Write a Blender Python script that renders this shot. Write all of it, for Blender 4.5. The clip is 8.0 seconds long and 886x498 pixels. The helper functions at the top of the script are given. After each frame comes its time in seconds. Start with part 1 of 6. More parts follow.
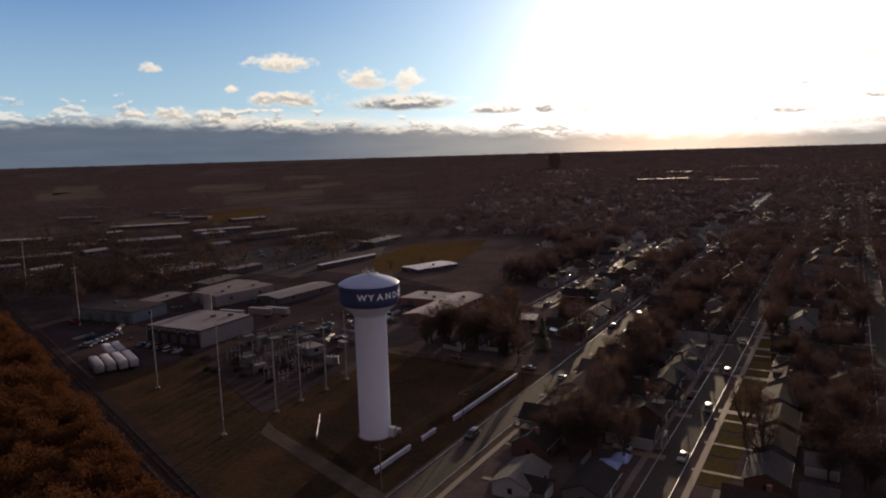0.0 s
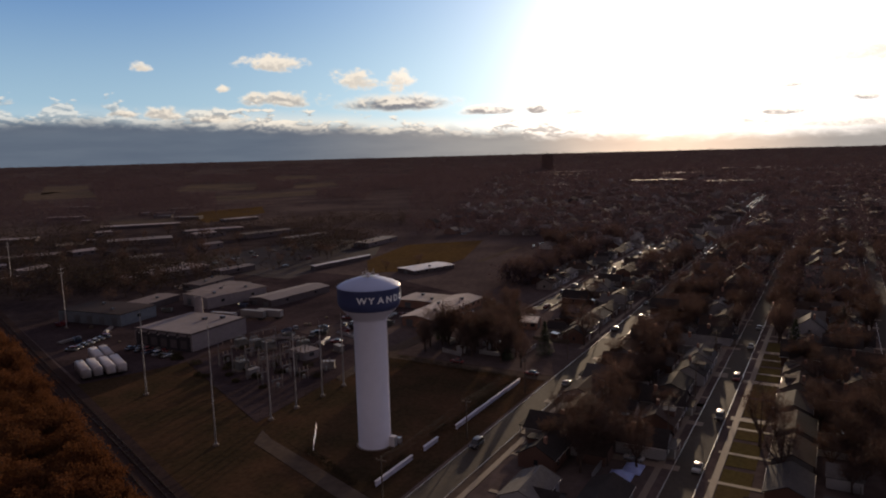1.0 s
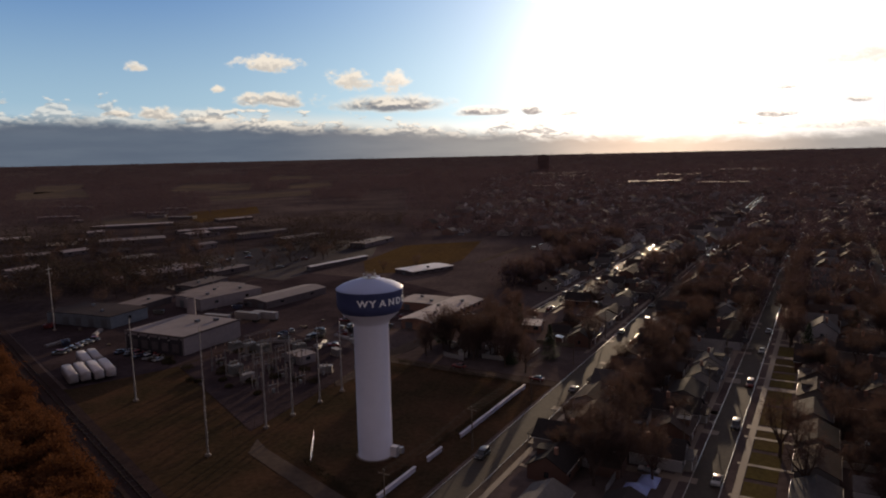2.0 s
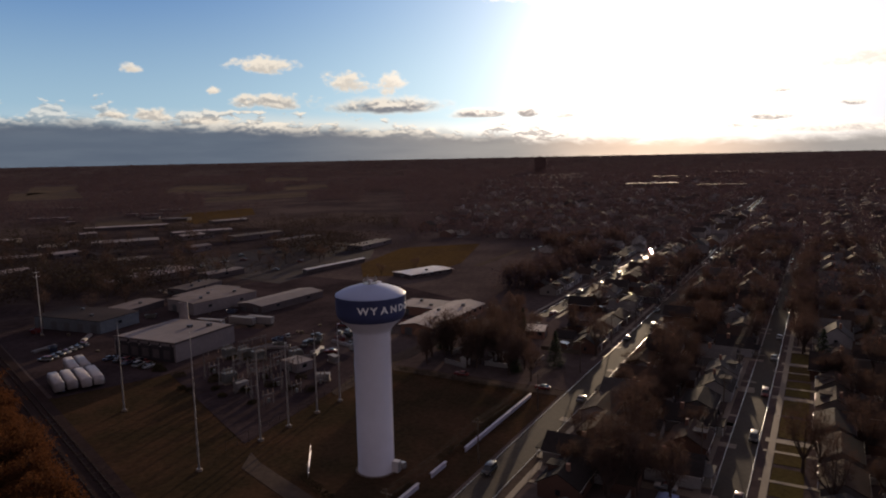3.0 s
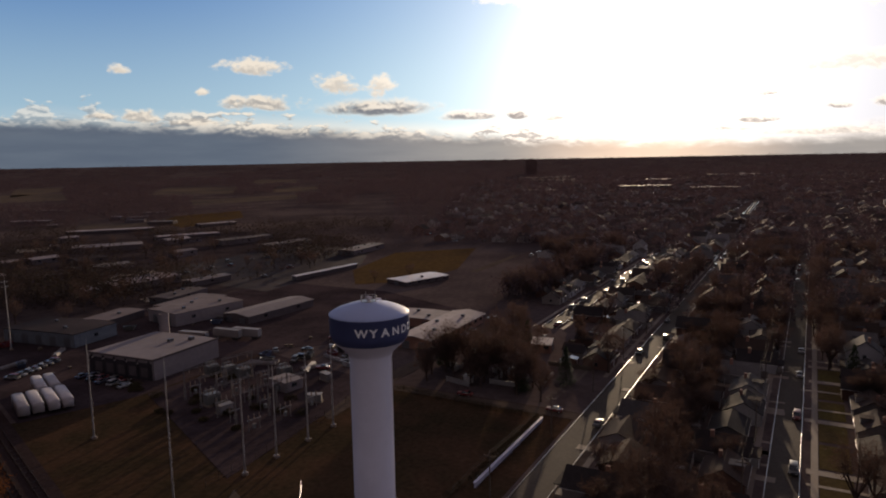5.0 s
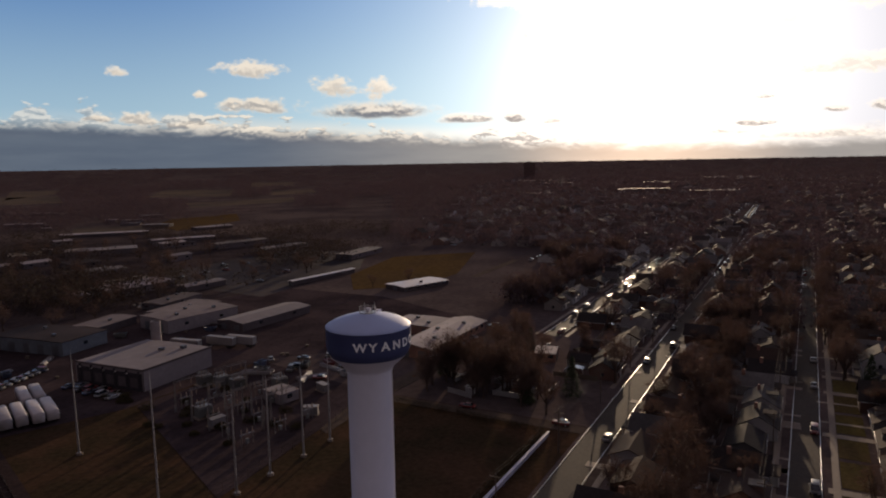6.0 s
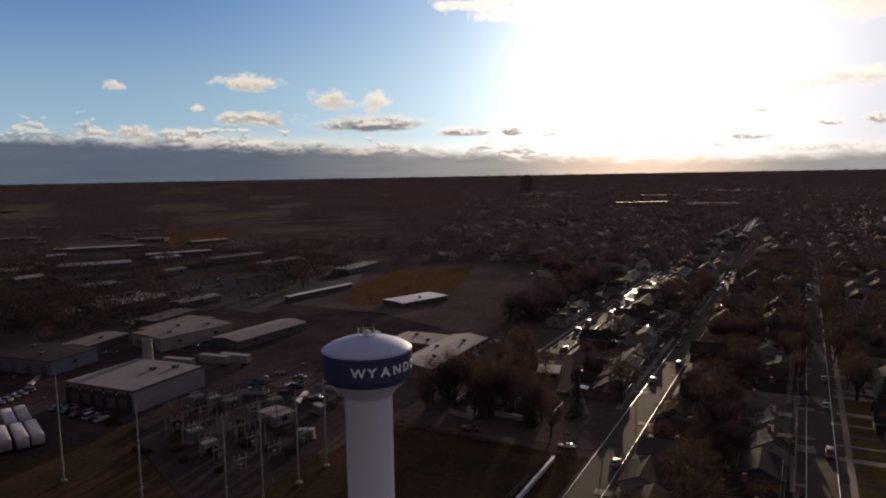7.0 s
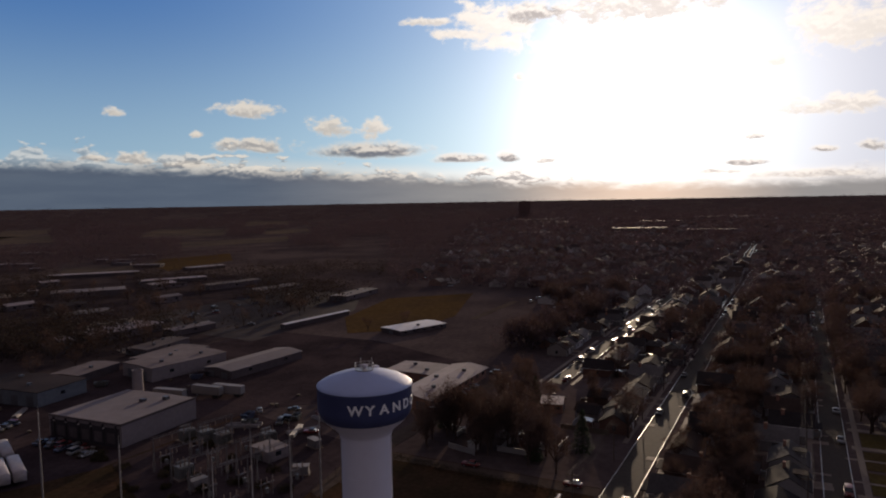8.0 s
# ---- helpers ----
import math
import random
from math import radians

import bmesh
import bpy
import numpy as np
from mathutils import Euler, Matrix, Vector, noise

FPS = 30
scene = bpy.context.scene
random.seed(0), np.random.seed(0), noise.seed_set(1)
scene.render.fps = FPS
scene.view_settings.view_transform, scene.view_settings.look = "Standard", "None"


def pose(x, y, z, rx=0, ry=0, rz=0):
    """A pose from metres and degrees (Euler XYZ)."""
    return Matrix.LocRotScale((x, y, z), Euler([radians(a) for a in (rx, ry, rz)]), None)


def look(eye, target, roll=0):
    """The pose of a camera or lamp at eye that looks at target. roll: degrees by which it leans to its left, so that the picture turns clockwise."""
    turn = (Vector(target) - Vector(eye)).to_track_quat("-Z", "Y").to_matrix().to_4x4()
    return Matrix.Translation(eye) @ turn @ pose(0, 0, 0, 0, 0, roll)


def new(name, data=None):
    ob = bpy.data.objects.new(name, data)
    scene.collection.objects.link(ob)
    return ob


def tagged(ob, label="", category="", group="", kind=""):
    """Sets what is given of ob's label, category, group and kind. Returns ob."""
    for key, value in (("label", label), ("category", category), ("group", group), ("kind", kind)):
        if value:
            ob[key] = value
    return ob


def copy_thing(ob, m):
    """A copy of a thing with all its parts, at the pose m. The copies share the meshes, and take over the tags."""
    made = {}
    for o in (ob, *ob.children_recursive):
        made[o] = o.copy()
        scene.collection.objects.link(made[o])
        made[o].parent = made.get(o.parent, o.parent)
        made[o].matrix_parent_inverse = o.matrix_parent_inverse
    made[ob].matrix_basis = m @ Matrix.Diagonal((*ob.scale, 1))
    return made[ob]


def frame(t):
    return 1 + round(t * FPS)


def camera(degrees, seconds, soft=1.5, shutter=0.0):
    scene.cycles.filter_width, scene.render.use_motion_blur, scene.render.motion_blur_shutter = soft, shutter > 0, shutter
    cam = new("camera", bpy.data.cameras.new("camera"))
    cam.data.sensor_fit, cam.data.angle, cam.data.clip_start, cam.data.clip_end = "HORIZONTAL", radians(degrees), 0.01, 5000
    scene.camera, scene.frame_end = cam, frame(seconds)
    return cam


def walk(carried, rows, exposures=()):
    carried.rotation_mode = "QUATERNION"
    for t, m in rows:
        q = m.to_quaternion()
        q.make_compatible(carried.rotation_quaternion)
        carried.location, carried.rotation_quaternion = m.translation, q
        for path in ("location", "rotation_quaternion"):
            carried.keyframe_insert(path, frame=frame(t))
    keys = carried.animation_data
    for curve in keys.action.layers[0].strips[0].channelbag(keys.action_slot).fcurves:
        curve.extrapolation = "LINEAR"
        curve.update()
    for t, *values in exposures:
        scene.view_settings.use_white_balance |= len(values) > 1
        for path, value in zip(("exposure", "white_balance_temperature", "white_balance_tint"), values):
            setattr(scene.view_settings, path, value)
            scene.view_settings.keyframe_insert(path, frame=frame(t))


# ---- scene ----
# The tower stands at the origin; x runs along the streets, y across them.
cam = camera(65.4, 8.0, soft=2.0)
PATH = [
    (0.0, -134.12, -100.34, 69.70, 82.162, 1.639, -59.725),
    (0.5, -131.63, -97.37, 69.25, 82.199, 1.523, -60.045),
    (1.0, -129.15, -94.31, 68.82, 82.204, 1.457, -60.380),
    (1.5, -126.36, -91.37, 68.21, 82.213, 1.370, -60.602),
    (3.0, -117.36, -82.81, 67.04, 82.429, 1.151, -61.123),
    (3.5, -114.20, -80.20, 67.01, 82.441, 1.147, -61.300),
    (4.0, -110.76, -77.41, 67.05, 82.441, 1.147, -61.530),
    (4.5, -107.53, -74.42, 66.94, 82.485, 1.102, -61.803),
    (6.0, -98.12, -67.20, 66.93, 82.810, 0.997, -62.149),
    (6.5, -95.57, -65.22, 67.11, 83.123, 0.989, -62.264),
    (7.0, -93.28, -63.59, 67.21, 83.889, 1.018, -62.394),
    (7.5, -91.01, -62.09, 67.30, 84.954, 1.015, -62.443),
    (8.0, -88.70, -60.37, 67.21, 86.013, 0.996, -62.601),
]
walk(cam, [(t, pose(*r)) for t, *r in PATH], [(0.0, 0.12, 7200, 14), (1.5, 0.02, 7200, 14), (4.5, 0.0, 7200, 14), (6.5, -0.08, 7200, 14), (7.2, -0.15, 7000, 14), (8.0, -0.28, 6800, 14)])

SUN_AZ, SUN_EL = 12.0, 7.4


# ---- sky and sun ----
class Nodes:
    """Small helper that strings math nodes together."""

    def __init__(self, tree):
        self.tree = tree

    def node(self, kind, **values):
        n = self.tree.nodes.new(kind)
        for key, value in values.items():
            if key == "op":
                n.operation = value
        return n

    def put(self, socket, value):
        if isinstance(value, (int, float)):
            socket.default_value = value
        elif isinstance(value, (tuple, list)):
            socket.default_value = tuple(value) + ((1.0,) if len(value) == 3 and len(socket.default_value) == 4 else ())
        else:
            self.tree.links.new(value, socket)

    def math(self, op, a, b=0.0, c=0.0):
        n = self.tree.nodes.new("ShaderNodeMath")
        n.operation = op
        for s, v in zip(n.inputs, (a, b, c)):
            self.put(s, v)
        return n.outputs[0]

    def add(self, a, b):
        return self.math("ADD", a, b)

    def sub(self, a, b):
        return self.math("SUBTRACT", a, b)

    def mul(self, a, b):
        return self.math("MULTIPLY", a, b)

    def step(self, v, lo, hi, a=0.0, b=1.0):
        n = self.tree.nodes.new("ShaderNodeMapRange")
        n.interpolation_type = "SMOOTHSTEP"
        for s, x in zip(n.inputs, (v, lo, hi, a, b)):
            self.put(s, x)
        return n.outputs[0]

    def mix(self, f, a, b, blend="MIX"):
        n = self.tree.nodes.new("ShaderNodeMix")
        n.data_type, n.blend_type = "RGBA", blend
        self.put(n.inputs[0], f)
        self.put(n.inputs[6], a)
        self.put(n.inputs[7], b)
        return n.outputs[2]

    def noise(self, vec, scale, detail=4.0, rough=0.55, distort=0.0):
        n = self.tree.nodes.new("ShaderNodeTexNoise")
        self.tree.links.new(vec, n.inputs["Vector"])
        n.inputs["Scale"].default_value = scale
        n.inputs["Detail"].default_value = detail
        n.inputs["Roughness"].default_value = rough
        n.inputs["Distortion"].default_value = distort
        return n.outputs["Fac"]

    def join(self, x, y, z):
        n = self.tree.nodes.new("ShaderNodeCombineXYZ")
        for s, v in zip(n.inputs, (x, y, z)):
            self.put(s, v)
        return n.outputs[0]


def build_sky():
    world = bpy.data.worlds.new("sky")
    scene.world = world
    world.use_nodes = True
    tree = world.node_tree
    tree.nodes.clear()
    k = Nodes(tree)
    coord = tree.nodes.new("ShaderNodeTexCoord").outputs["Generated"]
    split = tree.nodes.new("ShaderNodeSeparateXYZ")
    tree.links.new(coord, split.inputs[0])
    x, y, z = split.outputs
    az = k.math("DEGREES", k.math("ARCTAN2", y, x))
    el = k.math("DEGREES", k.math("ARCSINE", z))
    flat = k.join(az, el, 0.0)
    # clear air
    air = tree.nodes.new("ShaderNodeTexSky")
    air.sky_type, air.sun_disc = "NISHITA", False
    air.sun_elevation, air.sun_rotation = radians(SUN_EL), radians(90 - SUN_AZ)
    air.air_density, air.dust_density, air.ozone_density = 1.0, 0.6, 2.0
    base = k.mix(1.0, air.outputs[0], (AIR, AIR, AIR), "MULTIPLY")
    blue = k.mix(k.step(el, 0.0, 17.0), (0.38, 0.63, 0.82), (0.066, 0.22, 0.575))
    base = k.mix(0.85, base, blue)
    # unseen overhead, a warm cloud tone is added to lift the ground; away from the sun the sky is dull
    base = k.mix(k.step(el, 17.0, 48.0), base, (0.275, 0.212, 0.215))
    facing = k.add(k.mul(x, math.cos(radians(SUN_AZ))), k.mul(y, math.sin(radians(SUN_AZ))))
    base = k.mix(k.step(facing, 0.50, -0.25), base, (0.118, 0.112, 0.148))
    # thin lavender haze on the far side of the sun
    base = k.mix(k.mul(k.step(az, 9.0, -3.0), k.step(el, 17.0, 12.0, 0.0, 0.85)), base, (0.56, 0.52, 0.62))
    # the bright haze round the sun
    da = k.mul(k.sub(az, SUN_AZ - 0.6), 0.92)
    de = k.sub(el, SUN_EL + 0.6)
    off = k.math("SQRT", k.add(k.mul(da, da), k.mul(k.mul(de, de), 0.75)))
    wide = k.math("POWER", k.step(off, 46.0, 6.0), 1.6)
    base = k.mix(1.0, base, k.mix(wide, (0, 0, 0), (0.175, 0.265, 0.29)), "ADD")
    ring = k.math("EXPONENT", k.mul(off, -1.0 / 9.0))
    base = k.mix(1.0, base, k.mix(ring, (0, 0, 0), (0.50, 0.47, 0.45)), "ADD")
    core = k.math("EXPONENT", k.mul(off, -1.0 / 4.0))
    base = k.mix(1.0, base, k.mix(core, (0, 0, 0), (4.4, 4.15, 3.8)), "ADD")

    # light that the clouds pass on: strong near the sun
    near = k.step(off, 25.0, 5.0)
    lit = k.mix(near, (0.90, 0.86, 0.77), (1.50, 1.42, 1.33))
    shade = k.mix(near, (0.165, 0.19, 0.235), (0.46, 0.41, 0.40))

    warp = k.join(k.mul(az, 1.0), k.mul(el, 1.5), 0.0)
    n1 = k.noise(warp, 0.75, 6.0, 0.60, 0.25)
    n2 = k.noise(warp, 0.22, 3.0, 0.5)
    n3 = k.noise(warp, 2.4, 5.0, 0.62)
    n1up = k.noise(k.join(k.sub(az, 0.10), k.mul(k.add(el, 0.22), 1.5), 0.0), 0.75, 6.0, 0.60, 0.25)
    lump = k.noise(k.join(az, k.mul(el, 2.0), 17.0), 0.42, 2.0, 0.5)
    rag = k.add(k.add(k.mul(k.sub(n1, 0.5), 2.5), k.mul(k.sub(n3, 0.5), 0.9)), k.mul(k.sub(lump, 0.5), 2.0))
    swell = k.mul(k.sub(n1up, n1), 2.4)

    # single clouds, flat below and heaped above: azimuth, elevation, half width, half height, darkness
    CLOUDS = [
        (42.9, 7.1, 2.0, 0.85, 0.45), (36.7, 6.0, 1.6, 0.95, 0.35), (33.1, 5.8, 1.1, 1.0, 0.3), (42.6, 4.55, 2.9, 0.65, 0.65),
        (46.7, 5.4, 0.6, 0.36, 0.3), (52.6, 6.9, 0.75, 0.38, 0.35), (33.4, 4.1, 5.0, 0.85, 1.0), (25.6, 3.4, 2.6, 0.50, 1.0),
        (22.0, 3.4, 1.1, 0.60, 1.0), (19.0, 3.1, 1.0, 0.32, 0.6), (51.4, 3.6, 1.5, 0.60, 0.7), (54.0, 3.6, 1.2, 0.32, 0.8),
        (47.3, 3.1, 2.1, 0.42, 0.7), (3.1, 4.4, 0.8, 0.30, 0.8), (-1.3, 3.3, 0.8, 0.30, 0.85), (3.9, 2.5, 2.0, 0.42, 0.95),
        (-0.7, 1.5, 4.4, 0.42, 1.0),
    ]
    CLOUDS += [
        (-4.2, 3.4, 1.2, 0.55, 0.8), (6.0, 1.9, 1.6, 0.34, 0.85),
        (-2.1, 6.3, 3.7, 0.85, 0.35), (23.0, 13.8, 3.8, 1.9, 0.12), (21.8, 12.5, 2.4, 1.1, 0.1), (26.2, 13.3, 1.8, 0.6, 0.15), (28.0, 14.2, 2.4, 0.42, 0.3), (20.0, 14.7, 2.2, 1.1, 0.75),
        (11.5, 15.0, 8.0, 2.4, 0.45), (-2.6, 11.6, 4.0, 2.3, 0.2), (1.8, 9.7, 0.7, 0.5, 0.2), (21.0, 9.9, 0.6, 0.5, 0.3),
    ]
    cover, dark = None, None
    for a, e, w, h, d in CLOUDS:
        p = k.mul(k.sub(az, a), 1.0 / w)
        q = k.mul(k.sub(el, e), 1.0 / h)
        q2 = k.math("MAXIMUM", q, k.mul(q, -1.55))
        r = k.math("SQRT", k.add(k.mul(p, p), k.mul(q2, q2)))
        m = k.step(k.sub(r, k.mul(rag, 0.38 if d > 0.9 else 0.85)), 1.22, 0.50)
        under = k.step(k.add(k.add(q, k.mul(k.sub(n1, 0.5), 1.4)), k.mul(swell, -1.6)), 0.80, -0.45)
        s = k.mul(m, k.mul(k.add(k.mul(under, 0.85), 0.15), d))
        cover = m if cover is None else k.math("MAXIMUM", cover, m)
        dark = s if dark is None else k.math("MAXIMUM", dark, s)
    base = k.mix(k.mul(cover, 0.96), base, k.mix(dark, lit, shade))

    # rows of small heaps above the bank, in front of a pale glow
    bank = k.add(k.step(az, 5.0, 60.0, 1.15, 3.15), k.mul(k.sub(n2, 0.5), 0.7))
    above = k.sub(el, bank)
    glow = k.mul(k.step(az, 68.0, 32.0), k.mul(k.step(above, 1.3, 0.15), k.step(above, -1.2, -0.2)))
    base = k.mix(k.mul(glow, 0.55), base, lit)
    h1 = k.noise(k.join(az, k.mul(el, 2.3), 5.0), 0.50, 6.0, 0.56, 0.2)
    h2 = k.noise(k.join(k.sub(az, 0.12), k.mul(k.add(el, 0.24), 2.3), 5.0), 0.50, 6.0, 0.56, 0.2)
    heap = k.mul(k.step(k.add(k.sub(h1, k.mul(above, 0.15)), k.step(az, 38.0, 52.0, 0.0, 0.05)), 0.42, 0.50), k.step(above, -1.2, -0.3))
    top = k.step(k.add(k.sub(h2, h1), k.mul(k.sub(n3, 0.5), 0.10)), -0.07, 0.07)
    base = k.mix(k.mul(heap, k.mul(k.step(az, 10.0, 22.0, 0.30, 0.85), k.step(az, 54.0, 42.0, 0.6, 1.0))), base, k.mix(k.mul(top, 0.88), lit, shade))

    # the long grey bank on the horizon
    streak = k.noise(k.join(k.mul(az, 0.30), k.mul(el, 2.2), 3.0), 0.6, 4.0, 0.55)
    left = k.mix(streak, (0.070, 0.098, 0.155), (0.125, 0.165, 0.225))
    mid = k.mix(streak, (0.27, 0.27, 0.28), (0.42, 0.41, 0.40))
    body = k.mix(k.step(az, 46.0, 20.0), left, mid)
    body = k.mix(k.step(k.math("ABSOLUTE", da), 12.0, 0.0), body, k.mix(streak, (0.85, 0.64, 0.50), (1.15, 0.92, 0.74)))
    edge = k.step(k.add(above, k.mul(k.sub(h1, 0.5), 1.0)), 0.40, -0.70)
    base = k.mix(k.mul(edge, 0.97), base, body)

    back = tree.nodes.new("ShaderNodeBackground")
    tree.links.new(base, back.inputs[0])
    back.inputs[1].default_value = SKY
    out = tree.nodes.new("ShaderNodeOutputWorld")
    tree.links.new(back.outputs[0], out.inputs[0])


AIR, SKY, SUN = 0.05, 1.0, 3.8
build_sky()
lamp = bpy.data.lights.new("sun", "SUN")
lamp.energy, lamp.angle, lamp.color = SUN, radians(0.6), (1.0, 0.80, 0.58)
sun = new("sun", lamp)
_e, _a = radians(SUN_EL), radians(SUN_AZ)
sun.matrix_world = look((0, 0, 200), (-300 * math.cos(_a) * math.cos(_e), -300 * math.sin(_a) * math.cos(_e), 200 - 300 * math.sin(_e)))


# ---- materials ----
def mat(name, col, rough=0.8, var=0.3, scale=0.6, big=0.05, bump=0.0, metal=0.0, spec=0.5, alt=None, altf=0.5, ramp=None, island=False, rand=0.0, sheer=None):
    """A surface with grain, broad stains and, where asked, a colour that differs from piece to piece."""
    m = bpy.data.materials.new(name)
    m.use_nodes = True
    tree = m.node_tree
    k = Nodes(tree)
    bsdf = tree.nodes["Principled BSDF"]
    geo = tree.nodes.new("ShaderNodeNewGeometry")
    pos = geo.outputs["Position"]
    fine, broad = k.noise(pos, scale, 5.0, 0.65), k.noise(pos, big, 4.0, 0.6)
    colour = col + (1.0,)
    if ramp or rand:
        pick = geo.outputs["Random Per Island"] if island else tree.nodes.new("ShaderNodeObjectInfo").outputs["Random"]
    if ramp:
        r = tree.nodes.new("ShaderNodeValToRGB")
        r.color_ramp.interpolation = "CONSTANT"
        while len(r.color_ramp.elements) < len(ramp):
            r.color_ramp.elements.new(0.5)
        for i, (el, c) in enumerate(zip(r.color_ramp.elements, ramp)):
            el.position, el.color = i / len(ramp), c + (1.0,)
        tree.links.new(pick, r.inputs[0])
        colour = r.outputs[0]
    if alt:
        colour = k.mix(k.step(broad, altf - 0.14, altf + 0.14), colour, alt)
    level = k.add(1.0, k.mul(k.sub(fine, 0.5), 2.2 * var))
    level = k.mul(level, k.add(1.0, k.mul(k.sub(broad, 0.5), 1.6 * var)))
    if rand:
        level = k.mul(level, k.add(1.0, k.mul(k.sub(pick, 0.5), 2.0 * rand)))
    grey = tree.nodes.new("ShaderNodeCombineColor")
    for s in grey.inputs[:3]:
        k.put(s, level)
    tree.links.new(k.mix(1.0, colour, grey.outputs[0], "MULTIPLY"), bsdf.inputs["Base Color"])
    k.put(bsdf.inputs["Roughness"], k.math("MINIMUM", k.math("MAXIMUM", k.add(rough, k.mul(k.sub(fine, 0.5), 0.3)), 0.03), 1.0))
    bsdf.inputs["Metallic"].default_value = metal
    bsdf.inputs["Specular IOR Level"].default_value = spec
    if bump:
        b = tree.nodes.new("ShaderNodeBump")
        b.inputs["Strength"].default_value = 0.6
        b.inputs["Distance"].default_value = bump
        tree.links.new(fine, b.inputs["Height"])
        tree.links.new(b.outputs[0], bsdf.inputs["Normal"])
    if sheer:
        back = tree.nodes.new("ShaderNodeBsdfTranslucent")
        k.put(back.inputs[0], sheer)
        both = tree.nodes.new("ShaderNodeAddShader")
        tree.links.new(bsdf.outputs[0], both.inputs[0])
        tree.links.new(back.outputs[0], both.inputs[1])
        tree.links.new(both.outputs[0], tree.nodes["Material Output"].inputs[0])
    return m


